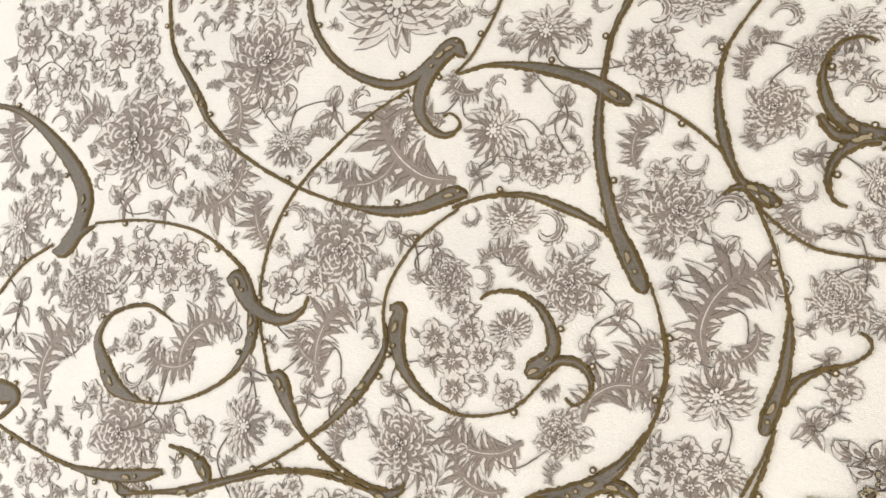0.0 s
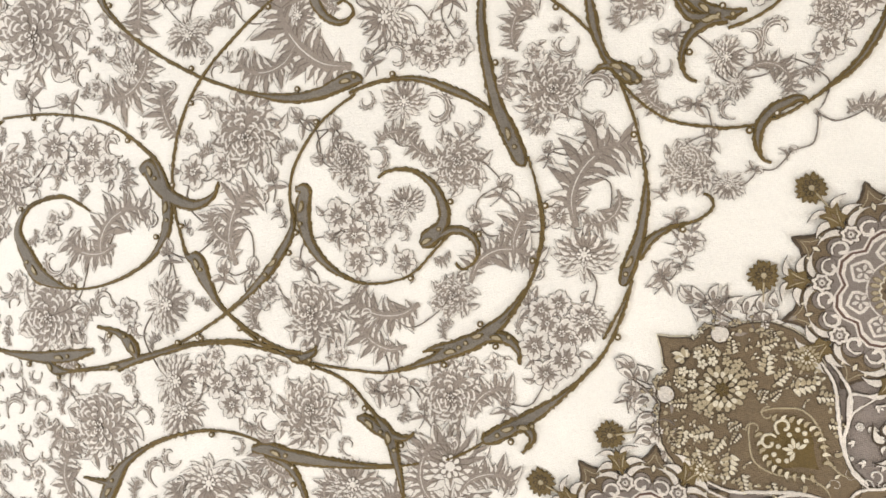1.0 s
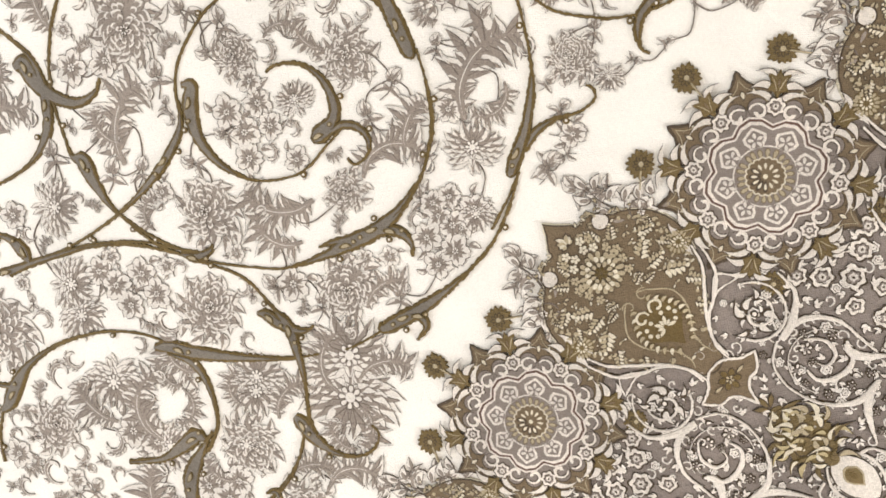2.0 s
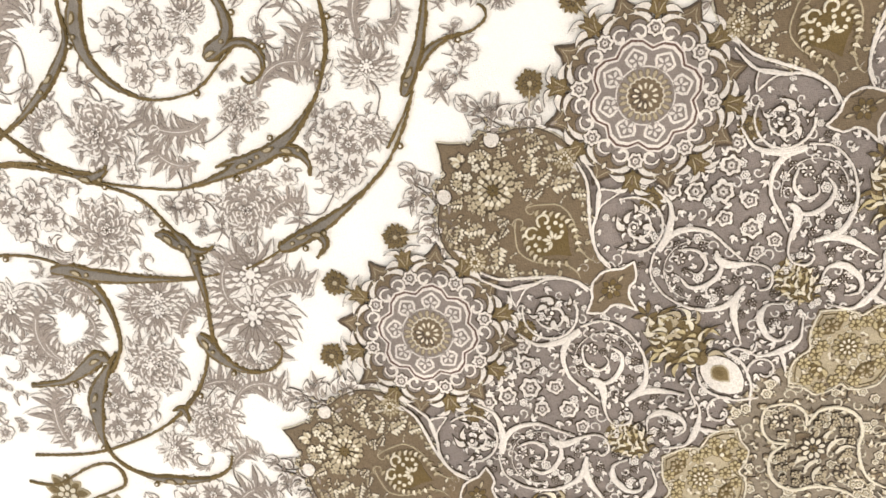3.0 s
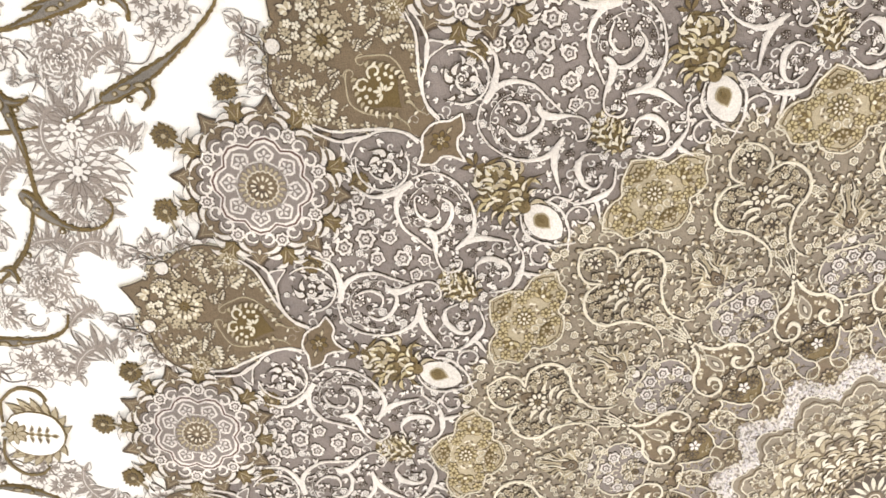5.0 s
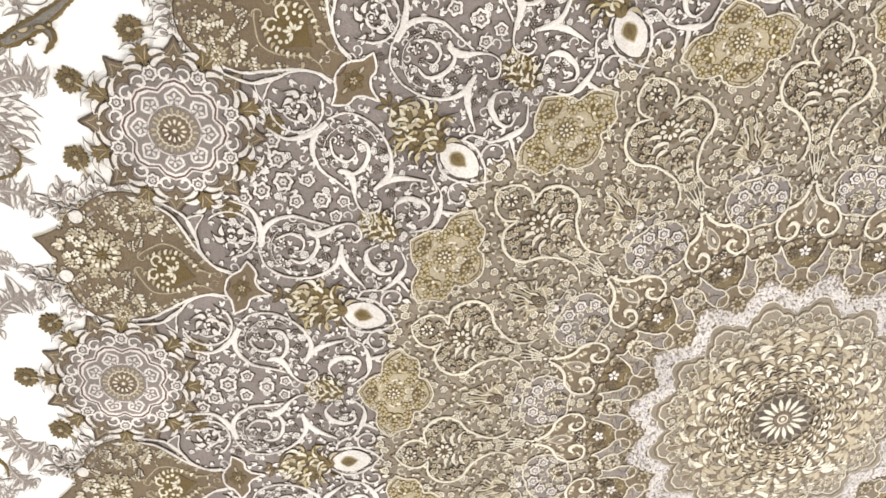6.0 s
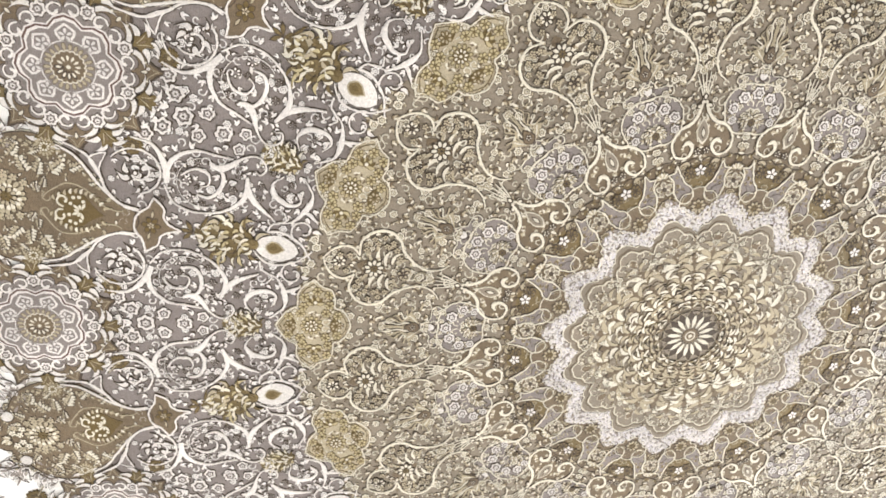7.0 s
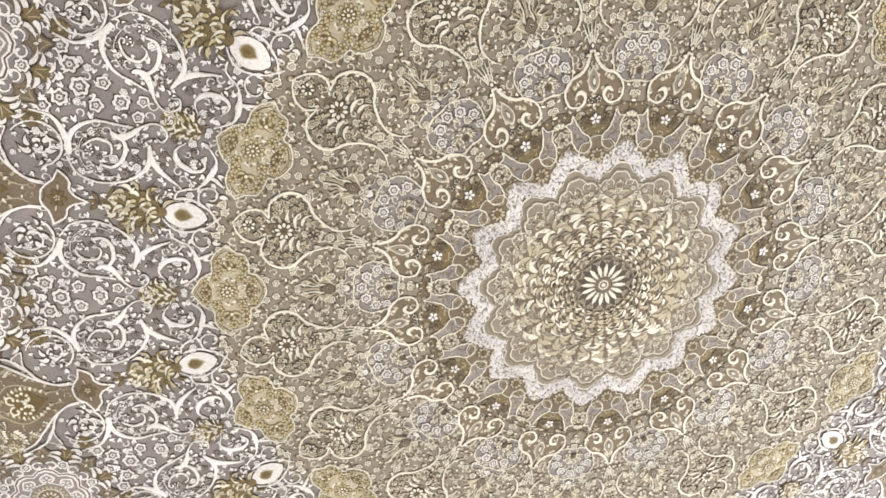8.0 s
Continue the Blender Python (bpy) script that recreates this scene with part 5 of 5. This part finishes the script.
STEMS.append([(-1.174, 0.445, 0.0065), (-1.157, 0.443, 0.0142), (-1.140, 0.452, 0.0090), (-1.138, 0.460, 0.0026)])
STEMS.append([(-1.250, 0.480, 0.0040), (-1.206, 0.453, 0.0040), (-1.156, 0.440, 0.0039), (-1.102, 0.428, 0.0038), (-1.067, 0.401, 0.0044), (-1.046, 0.380, 0.0162), (-1.034, 0.351, 0.0112), (-1.024, 0.322, 0.0062), (-1.019, 0.292, 0.0056), (-1.011, 0.263, 0.0075)])
STEMS.append([(-1.083, 0.391, 0.0050), (-1.073, 0.391, 0.0151), (-1.053, 0.382, 0.0150), (-1.030, 0.379, 0.0086), (-1.018, 0.387, 0.0025)])
STEMS.append([(-1.203, 0.336, 0.0094), (-1.184, 0.339, 0.0187), (-1.149, 0.337, 0.0184), (-1.095, 0.340, 0.0115), (-1.044, 0.347, 0.0050), (-1.010, 0.357, 0.0018)])
STEMS.append([(-1.187, 0.332, 0.0054), (-1.155, 0.324, 0.0119), (-1.134, 0.297, 0.0079), (-1.124, 0.260, 0.0046), (-1.134, 0.226, 0.0053)])
STEMS.append([(-1.401, 0.229, 0.0075), (-1.391, 0.241, 0.0208), (-1.382, 0.263, 0.0221), (-1.362, 0.294, 0.0102), (-1.321, 0.324, 0.0057), (-1.270, 0.344, 0.0042), (-1.220, 0.349, 0.0034), (-1.180, 0.341, 0.0033)])
STEMS.append([(-1.424, 0.261, 0.0023), (-1.404, 0.261, 0.0074), (-1.382, 0.261, 0.0103)])
STEMS.append([(-1.399, 0.236, 0.0030), (-1.404, 0.200, 0.0038), (-1.398, 0.166, 0.0038)])
STEMS.append([(-0.821, 0.563, 0.0032), (-0.825, 0.536, 0.0038), (-0.840, 0.493, 0.0039), (-0.869, 0.454, 0.0068), (-0.898, 0.426, 0.0149), (-0.923, 0.407, 0.0187), (-0.943, 0.394, 0.0142), (-0.946, 0.401, 0.0030)])
STEMS.append([(-0.931, 0.400, 0.0070), (-0.908, 0.413, 0.0127), (-0.898, 0.402, 0.0081), (-0.906, 0.387, 0.0035)])
STEMS.append([(-0.942, 0.393, 0.0030), (-0.962, 0.378, 0.0024), (-0.982, 0.366, 0.0018)])
STEMS.append([(-1.034, 0.284, 0.0104), (-1.026, 0.278, 0.0195), (-1.010, 0.263, 0.0170), (-0.988, 0.252, 0.0092), (-0.962, 0.251, 0.0046), (-0.944, 0.262, 0.0039), (-0.939, 0.280, 0.0032), (-0.948, 0.289, 0.0019)])
STEMS.append([(-1.129, 0.251, 0.0053), (-1.136, 0.237, 0.0067), (-1.152, 0.197, 0.0234), (-1.151, 0.162, 0.0182), (-1.141, 0.131, 0.0057), (-1.120, 0.112, 0.0043), (-1.090, 0.103, 0.0071), (-1.060, 0.103, 0.0142), (-1.019, 0.111, 0.0070), (-0.996, 0.127, 0.0042), (-0.992, 0.146, 0.0028)])
STEMS.append([(-1.231, 0.196, 0.0069), (-1.190, 0.207, 0.0110), (-1.166, 0.226, 0.0203), (-1.148, 0.242, 0.0215), (-1.135, 0.237, 0.0040)])
STEMS.append([(-1.022, 0.266, 0.0033), (-1.027, 0.235, 0.0046), (-1.040, 0.206, 0.0067), (-1.066, 0.174, 0.0041), (-1.106, 0.146, 0.0035), (-1.161, 0.121, 0.0036), (-1.230, 0.108, 0.0036)])
STEMS.append([(-1.062, 0.190, 0.0020), (-1.051, 0.194, 0.0095), (-1.044, 0.184, 0.0068), (-1.043, 0.178, 0.0021)])
STEMS.append([(-1.239, 0.072, 0.0030), (-1.204, 0.074, 0.0037), (-1.165, 0.102, 0.0036), (-1.141, 0.111, 0.0036), (-1.124, 0.104, 0.0043), (-1.121, 0.086, 0.0043), (-1.142, 0.072, 0.0029), (-1.163, 0.057, 0.0029), (-1.170, 0.025, 0.0030)])
STEMS.append([(-0.76, 0.711, 0.0024), (-0.732, 0.716, 0.0023), (-0.709, 0.725, 0.0028), (-0.694, 0.735, 0.0027), (-0.678, 0.748, 0.004), (-0.656, 0.77, 0.0074), (-0.643, 0.792, 0.0086), (-0.635, 0.816, 0.0072), (-0.633, 0.842, 0.0034)])
STEMS.append([(-0.687, 0.738, 0.0027), (-0.695, 0.742, 0.0081), (-0.704, 0.738, 0.0109), (-0.717, 0.729, 0.0119), (-0.725, 0.715, 0.0111), (-0.725, 0.7, 0.0079), (-0.72, 0.687, 0.0037), (-0.712, 0.684, 0.0018)])
STEMS.append([(-0.809, 0.83, 0.007), (-0.795, 0.813, 0.0108), (-0.776, 0.811, 0.0125), (-0.762, 0.814, 0.0114), (-0.754, 0.811, 0.0038)])
STEMS.append([(-0.761, 0.802, 0.0024), (-0.742, 0.81, 0.0023), (-0.724, 0.823, 0.0023), (-0.716, 0.835, 0.0023)])

# kind, x, y, size, turn in degrees
BLOOMS = []
BLOOMS += [("mum", -1.383, 0.885, 0.065, 0), ("mum", -1.556, 0.786, 0.073, 0), ("mum", -1.249, 0.677, 0.050, 0), ("mum", -1.000, 0.663, 0.037, 0), ("mum", -0.914, 0.742, 0.037, 1), ("mum", -1.144, 0.495, 0.044, 2), ("mum", -1.496, 0.444, 0.056, 0), ("mum", -1.587, 0.595, 0.050, 0)]
BLOOMS += [("palm", -1.087, 0.813, 0.038, -60), ("plume", -1.187, 0.783, 0.075, 60), ("plume", -1.228, 0.754, 0.045, 120), ("palm", -1.223, 0.927, 0.073, 180), ("palm", -1.055, 0.919, 0.035, 0), ("palm", -0.913, 0.928, 0.031, 180), ("mum", -0.842, 0.836, 0.030, 0), ("palm", -0.791, 0.911, 0.028, 0)]
BLOOMS += [("five", -1.767, 0.913, 0.038, 0), ("five", -1.685, 0.861, 0.027, 0), ("five", -1.609, 0.899, 0.033, 0), ("five", -1.623, 0.945, 0.030, 0), ("five", -1.675, 0.900, 0.027, 0), ("five", -1.561, 0.901, 0.022, 0), ("bud", -1.754, 0.865, 0.032, 30)]
BLOOMS += [("five", -1.056, 0.777, 0.017, 0), ("five", -1.039, 0.794, 0.016, 0), ("five", -1.028, 0.773, 0.015, 0), ("five", -1.043, 0.766, 0.014, 0), ("five", -1.009, 0.779, 0.013, 0)]
BLOOMS += [("five", -0.963, 0.878, 0.018, 0), ("five", -0.947, 0.897, 0.016, 0), ("five", -0.932, 0.872, 0.017, 0), ("five", -0.945, 0.856, 0.015, 0), ("five", -0.909, 0.867, 0.015, 0)]
BLOOMS += [("mum", -1.121, 0.658, 0.028, 0), ("palm", -1.065, 0.715, 0.029, 180), ("five", -1.127, 0.599, 0.019, 0), ("five", -1.093, 0.611, 0.019, 0), ("five", -1.106, 0.580, 0.019, 0), ("five", -1.078, 0.589, 0.016, 0), ("palm", -1.051, 0.612, 0.024, 200), ("bud", -1.132, 0.576, 0.017, 80)]
BLOOMS += [("plume", -1.249, 0.582, 0.056, 0), ("bud", -1.260, 0.528, 0.025, 0), ("bud", -1.224, 0.534, 0.021, 0), ("plume", -1.411, 0.560, 0.056, -20), ("plume", -1.445, 0.530, 0.043, 100), ("five", -1.510, 0.647, 0.026, 0), ("five", -1.455, 0.652, 0.025, 0), ("five", -1.466, 0.625, 0.025, 0), ("five", -1.430, 0.629, 0.020, 0)]
BLOOMS += [("plume", -1.625, 0.504, 0.065, 0), ("palm", -1.340, 0.479, 0.037, 90), ("bud", -1.284, 0.836, 0.030, 0), ("palm", -1.335, 0.793, 0.032, 0), ("plume", -1.409, 0.814, 0.044, 200), ("five", -1.270, 0.642, 0.021, 0), ("five", -1.311, 0.632, 0.023, 0), ("bud", -1.337, 0.540, 0.027, 20)]
BLOOMS += [("plume", -0.869, 0.662, 0.060, -15), ("palm", -0.867, 0.577, 0.033, 180), ("plume", -0.848, 0.627, 0.027, 160), ("mum", -0.780, 0.677, 0.026, 0), ("bud", -0.814, 0.793, 0.020, 90), ("palm", -0.765, 0.776, 0.022, 90), ("bud", -1.695, 0.579, 0.038, 0), ("palm", -1.730, 0.664, 0.045, 90), ("plume", -1.760, 0.772, 0.050, 40)]
BLOOMS += [("mum", -0.994, 0.530, 0.027, 0), ("plume", -0.949, 0.573, 0.044, -50), ("plume", -1.067, 0.507, 0.048, 100), ("plume", -1.068, 0.476, 0.037, 80), ("palm", -0.858, 0.528, 0.024, 0), ("five", -0.886, 0.536, 0.015, 0), ("five", -0.895, 0.516, 0.014, 0), ("five", -0.871, 0.506, 0.013, 0), ("five", -0.894, 0.620, 0.015, 0)]
BLOOMS += [("bud", -0.912, 0.682, 0.016, 0), ("bud", -0.952, 0.645, 0.022, -20), ("bud", -0.978, 0.611, 0.021, 30), ("plume", -0.931, 0.605, 0.034, -10), ("bud", -0.916, 0.535, 0.019, 20), ("plume", -1.270, 0.568, 0.032, 60), ("plume", -1.407, 0.728, 0.051, 150), ("plume", -1.354, 0.699, 0.042, 30), ("palm", -1.413, 0.741, 0.034, 120)]
BLOOMS += [("bud", -1.565, 0.712, 0.032, 60), ("bud", -1.501, 0.702, 0.026, 80), ("plume", -1.637, 0.809, 0.043, -40), ("bud", -1.028, 0.839, 0.028, 10), ("palm", -1.204, 0.809, 0.027, 90), ("bud", -1.110, 0.766, 0.020, 40), ("plume", -1.168, 0.825, 0.025, 60), ("plume", -1.134, 0.850, 0.024, 90), ("plume", -1.046, 0.679, 0.027, 60), ("plume", -1.075, 0.687, 0.022, -60)]
BLOOMS += [("bud", -1.141, 0.692, 0.024, 30), ("bud", -1.186, 0.700, 0.024, 60), ("bud", -1.154, 0.657, 0.020, 100), ("bud", -1.211, 0.634, 0.025, 20), ("bud", -1.167, 0.543, 0.020, 80), ("plume", -1.215, 0.485, 0.024, 20), ("plume", -0.955, 0.803, 0.031, 0), ("plume", -0.964, 0.749, 0.024, 180), ("bud", -0.869, 0.711, 0.021, -20)]
BLOOMS += [("mum", -0.821, 0.882, 0.019, 0), ("plume", -0.870, 0.877, 0.020, 0), ("plume", -0.818, 0.735, 0.024, 60), ("bud", -0.788, 0.732, 0.018, 90), ("bud", -0.785, 0.631, 0.014, -40), ("five", -0.773, 0.606, 0.014, 0), ("bud", -0.796, 0.571, 0.019, 160), ("bud", -0.781, 0.583, 0.013, 120)]
BLOOMS += [("mum", -1.139, 0.390, 0.044, 0), ("mum", -1.407, 0.329, 0.055, 0), ("mum", -0.985, 0.431, 0.039, 0), ("palm", -1.301, 0.367, 0.035, 40), ("palm", -1.318, 0.394, 0.036, 90), ("five", -1.252, 0.400, 0.020, 0), ("five", -1.221, 0.417, 0.020, 0), ("five", -1.202, 0.397, 0.019, 0), ("five", -1.233, 0.380, 0.020, 0), ("five", -1.274, 0.413, 0.019, 0)]
BLOOMS += [("palm", -1.253, 0.299, 0.042, 0), ("palm", -0.973, 0.331, 0.061, 0), ("plume", -1.000, 0.351, 0.043, 20), ("plume", -0.939, 0.355, 0.036, -60), ("plume", -0.951, 0.287, 0.030, -150), ("palm", -1.080, 0.312, 0.036, 180), ("plume", -1.106, 0.302, 0.026, 40), ("palm", -1.088, 0.251, 0.036, 0), ("mum", -1.327, 0.222, 0.039, 0), ("plume", -1.280, 0.257, 0.042, 60)]
BLOOMS += [("plume", -1.444, 0.259, 0.045, 30), ("plume", -1.426, 0.210, 0.038, 0), ("five", -1.044, 0.428, 0.021, 0), ("bud", -1.069, 0.425, 0.021, 60), ("bud", -1.011, 0.415, 0.021, 0), ("plume", -0.946, 0.436, 0.032, -40), ("bud", -0.928, 0.433, 0.020, 0), ("five", -0.905, 0.493, 0.017, 0), ("five", -0.880, 0.508, 0.018, 0), ("five", -0.875, 0.483, 0.018, 0), ("five", -0.860, 0.527, 0.017, 0), ("five", -0.891, 0.467, 0.016, 0), ("five", -0.902, 0.528, 0.016, 0)]
BLOOMS += [("mum", -0.785, 0.679, 0.025, 0), ("bud", -0.772, 0.609, 0.021, -70), ("bud", -0.792, 0.578, 0.021, -10), ("bud", -0.765, 0.706, 0.017, 0)]
BLOOMS += [("plume", -1.458, 0.392, 0.030, 80), ("plume", -1.454, 0.303, 0.030, 100), ("bud", -1.161, 0.317, 0.023, 0), ("plume", -1.214, 0.263, 0.048, 30), ("plume", -1.189, 0.306, 0.027, 60), ("five", -1.227, 0.234, 0.024, 0), ("five", -1.197, 0.226, 0.021, 0), ("plume", -1.158, 0.273, 0.027, 200)]
BLOOMS += [("mum", -1.081, 0.241, 0.041, 0), ("palm", -0.977, 0.346, 0.056, 180), ("mum", -1.013, 0.182, 0.039, 180), ("five", -1.131, 0.186, 0.021, 0), ("five", -1.105, 0.176, 0.022, 0), ("five", -1.126, 0.159, 0.021, 0), ("five", -1.095, 0.198, 0.020, 0), ("palm", -1.080, 0.314, 0.036, 0), ("plume", -1.045, 0.305, 0.032, -20), ("plume", -1.118, 0.202, 0.027, 80)]
BLOOMS += [("plume", -1.007, 0.231, 0.033, -70), ("plume", -0.962, 0.230, 0.040, -60), ("plume", -0.982, 0.268, 0.026, 60), ("five", -1.040, 0.080, 0.023, 0), ("five", -1.013, 0.092, 0.023, 0), ("five", -1.026, 0.064, 0.023, 0), ("five", -0.999, 0.075, 0.021, 0), ("plume", -0.969, 0.095, 0.042, -30), ("plume", -0.977, 0.148, 0.028, -40), ("bud", -1.084, 0.070, 0.026, 60)]
BLOOMS += [("palm", -1.189, 0.226, 0.034, 80), ("plume", -1.201, 0.245, 0.040, 60), ("plume", -1.199, 0.162, 0.049, 20), ("plume", -1.159, 0.154, 0.028, 100), ("palm", -1.066, 0.142, 0.028, 90), ("plume", -1.177, 0.327, 0.032, 60)]
BLOOMS += [("mum", -0.676, 0.815, 0.022, 0), ("plume", -0.718, 0.765, 0.027, -95), ("palm", -0.75, 0.752, 0.015, 60), ("plume", -0.641, 0.736, 0.019, -75), ("bud", -0.723, 0.677, 0.01, -100), ("palm", -0.746, 0.665, 0.017, 0), ("bud", -0.697, 0.696, 0.01, -60), ("plume", -0.687, 0.769, 0.013, 160), ("bud", -0.68, 0.73, 0.007, 40)]
KINDS = {"mum": (mum, 0.05, "chrysanthemum"), "palm": (palm, 0.044, "palmette"), "plume": (plume, 0.044, "plume_leaf"), "five": (five, 0.017, "blossom"), "bud": (bud, 0.024, "bud"), "curl": (curl, 0.021, "curl_leaf")}
LABELS = {"mum": "full grey chrysanthemum", "palm": "grey fan-shaped palmette", "plume": "grey feathery curling leaf", "five": "small grey five-petalled blossom", "bud": "grey bud with two leaves", "curl": "small grey crescent leaf"}
LIBRARY = {k: [f[0](10 + i) for i in range(4)] for k, f in KINDS.items()}


def stem_mesh(line):
    m = Relief()
    fine = curve(line, 0.002)
    m.ribbon(fine, STEM, 0.0007, crown=0.0006, rough=0.0009, least=0.0016)
    run = []
    for p in fine + [(0, 0, 0)]:
        if p[2] > 0.0062:
            run.append(p)
        else:
            if len(run) > 4:
                m.ribbon(run, STEM_GREY, 0.0016, crown=0.0005, cut=0.0062, rough=0.0006)
                k = max(range(len(run)), key=lambda i: run[i][2])
                if run[k][2] > 0.012 and len(run) > 10:
                    (x, y, w), (px, py, _) = run[k], run[max(0, k - 2)]
                    t = math.atan2(-(x - px), y - py)
                    m.outlined(moved(hook_leaf(0.018, 0.0055, 0.2), x - (x - px) * 2, y - (y - py) * 2, t), STEM, BEIGE, 0.0032, 0.0012)
                    disc(m, 0.0026, STEM, 0.0034, x + (x - px) * 3, y + (y - py) * 3, 9)
                    disc(m, 0.0015, BEIGE, 0.0038, x + (x - px) * 3, y + (y - py) * 3, 8)
            run = []
    for i in range(25, len(fine) - 6, 70):
        x, y, w = fine[i]
        p = fine[i + 1]
        d = math.hypot(p[0] - x, p[1] - y) or 1
        s = random.choice((1, -1)) * (w / 2 + 0.0022)
        disc(m, 0.0034, STEM, 0.0016, x - (p[1] - y) / d * s, y + (p[0] - x) / d * s, 9)
        disc(m, 0.0014, BLOOM_LIGHT, 0.0022, x - (p[1] - y) / d * s, y + (p[0] - x) / d * s, 7)
    return m.mesh("scroll_stem")


QUARTERS = [Matrix.Diagonal((sx, sy, 1, 1)) for sx in (1, -1) for sy in (1, -1)]
random.seed(3)
lift = 0.0003
for line in STEMS:
    me = stem_mesh(line)
    lift += 0.00001
    for q in QUARTERS:
        part("scroll_stem", me, rug, Matrix.Translation((0, 0, lift)) @ q, "olive-brown scrolling stem with a grey core")


def plant(kind, x, y, size, turn, pick, quarters=QUARTERS):
    _, unit, name = KINDS[kind]
    me = LIBRARY[kind][pick % 4]
    m = Matrix.Translation((x, y, (pick * 37 % 101) * 0.0000037)) @ Matrix.Rotation(radians(turn), 4, "Z") @ Matrix.Diagonal((size / unit, size / unit, 0.36, 1))
    for q in quarters:
        part(name, me, rug, q @ m, LABELS[kind])


for i, (kind, x, y, size, turn) in enumerate(BLOOMS):
    plant(kind, x, y, size * (1.0 if kind in ("five", "mum") else 0.95), turn + (i * 77 % 360 if kind in ("mum", "five") else 0), i)

# thin curling stalks that tie the blooms together
random.seed(21)
spots = [(x, y, size) for _, x, y, size, _ in BLOOMS]
for i, (x, y, size) in enumerate(spots):
    near = sorted((math.hypot(x - a, y - b), a, b) for a, b, c in spots if (a, b) != (x, y))[:3]
    for d, a, b in near[:2]:
        if d > 0.11 or (a, b) < (x, y):
            continue
        k = random.choice((0.22, -0.22, 0.3, -0.3))
        m = Relief()
        m.ribbon(curve([(x, y, 0.0012), (x + (a - x) * 0.35 - (b - y) * k, y + (b - y) * 0.35 + (a - x) * k, 0.0015), (x + (a - x) * 0.75 - (b - y) * k * 0.6, y + (b - y) * 0.75 + (a - x) * k * 0.6, 0.0013), (a, b, 0.001)]), BLOOM_DARK, 0.0005, crown=0.0004)
        me = m.mesh("tendril")
        for q in QUARTERS:
            part("tendril", me, rug, q)

# small leaves and buds where the ground would lie bare
taken = [(x, y, s * 0.85) for _, x, y, s, _ in BLOOMS] + [(x, y, w / 2 + 0.004) for line in STEMS for x, y, w in curve(line, 0.012)]
random.seed(8)
for trial in range(13000):
    x, y = random.uniform(-1.8, -0.62), random.uniform(0.02, 1.3)
    r = math.hypot(x, y)
    s = random.choice((0.01, 0.013, 0.017))
    if r < 1.03 or (x < -1.02 and y < 0.13) or any(abs(x - a) < c + s and math.hypot(x - a, y - b) < c * 0.95 + s * 0.62 for a, b, c in taken):
        continue
    taken.append((x, y, s * 0.9))
    plant(random.choice(("bud", "curl", "curl", "five", "plume")), x, y, s * 1.15, random.uniform(0, 360), trial, QUARTERS[:2] if y < 0.3 else QUARTERS[:1])

# olive palmette and soft flowers on the long axis
m = Relief()
for k, (n, L, sp, w) in enumerate(((13, 0.062, 1.9, 0.016), (11, 0.05, 1.8, 0.014))):
    for i in range(n):
        a = (i / (n - 1) - 0.5) * 2 * sp
        scale_petal(m, moved(hook_leaf(L, w, 0.25), 0, 0, a, 1, 1 if a < 0 else -1), 0.001 + 0.0006 * k, OLIVE, BEIGE, OLIVE_TAUPE, 0.001)
oval = outline(both([(0, -0.03), (0.022, -0.022), (0.03, 0), (0.024, 0.026), (0, 0.038)]))
m.shape(oval, CREAM, 0.003)
m.rim(oval, 0.003, OLIVE, 0.0024)
for i in range(4):
    m.outlined(moved(petal(0.01, 0.006, 0.8), 0, 0.022 - 0.009 * i), BEIGE, OLIVE, 0.0034, 0.001)
    for s in (1, -1):
        m.outlined(moved(hook_leaf(0.012, 0.0045, 0.4), s * 0.003, 0.016 - 0.009 * i, -s * 0.9, 1, s), BEIGE, OLIVE_TAUPE, 0.0034, 0.0008)
ring(m, 9, 0.001, 0.016, 0.007, OLIVE, BEIGE, 0.0036, 0.6, 0.001, y=-0.02)
for s in (1, -1):
    m.ribbon(moved(curve([(0.012, -0.034, 0.003), (0.04, -0.034, 0.004), (0.06, -0.014, 0.005), (0.058, 0.008, 0.005), (0.046, 0.018, 0.003)]), 0, 0, 0, 1, s), OLIVE, 0.0016)
    ring(m, 12, 0.006, 0.018, 0.008, BLOOM_DARK, BLOOM_LIGHT, 0.002, 0.3, 0.001, x=s * 0.03, y=-0.06)
    ring(m, 8, 0.001, 0.01, 0.006, DARK, BLOOM, 0.0028, 0.3, 0.001, x=s * 0.03, y=-0.06)
pendant = m.mesh("pendant_palmette")
m = Relief()
ring(m, 9, 0.004, 0.024, 0.013, BEIGE, OLIVE, 0.001, 0.7, 0.002, wobble=0.2)
ring(m, 7, 0.002, 0.012, 0.008, OLIVE, BUTTER, 0.0018, 0.4, 0.001)
disc(m, 0.005, OLIVE, 0.0026)
disc(m, 0.0026, BUTTER, 0.003)
soft = m.mesh("olive_flower")
for sx in (1, -1):
    part("pendant_palmette", pendant, rug, Matrix.Diagonal((sx, 1, 1, 1)) @ Matrix.Translation((-1.041, -0.018, 0)) @ Matrix.Rotation(-math.pi / 2, 4, "Z"))
    for x, y in ((-1.191, 0.064), (-1.129, 0.047), (-1.191, -0.096), (-1.129, -0.08)):
        part("olive_flower", soft, rug, Matrix.Diagonal((sx, 1, 1, 1)) @ Matrix.Translation((x, y, 0)))
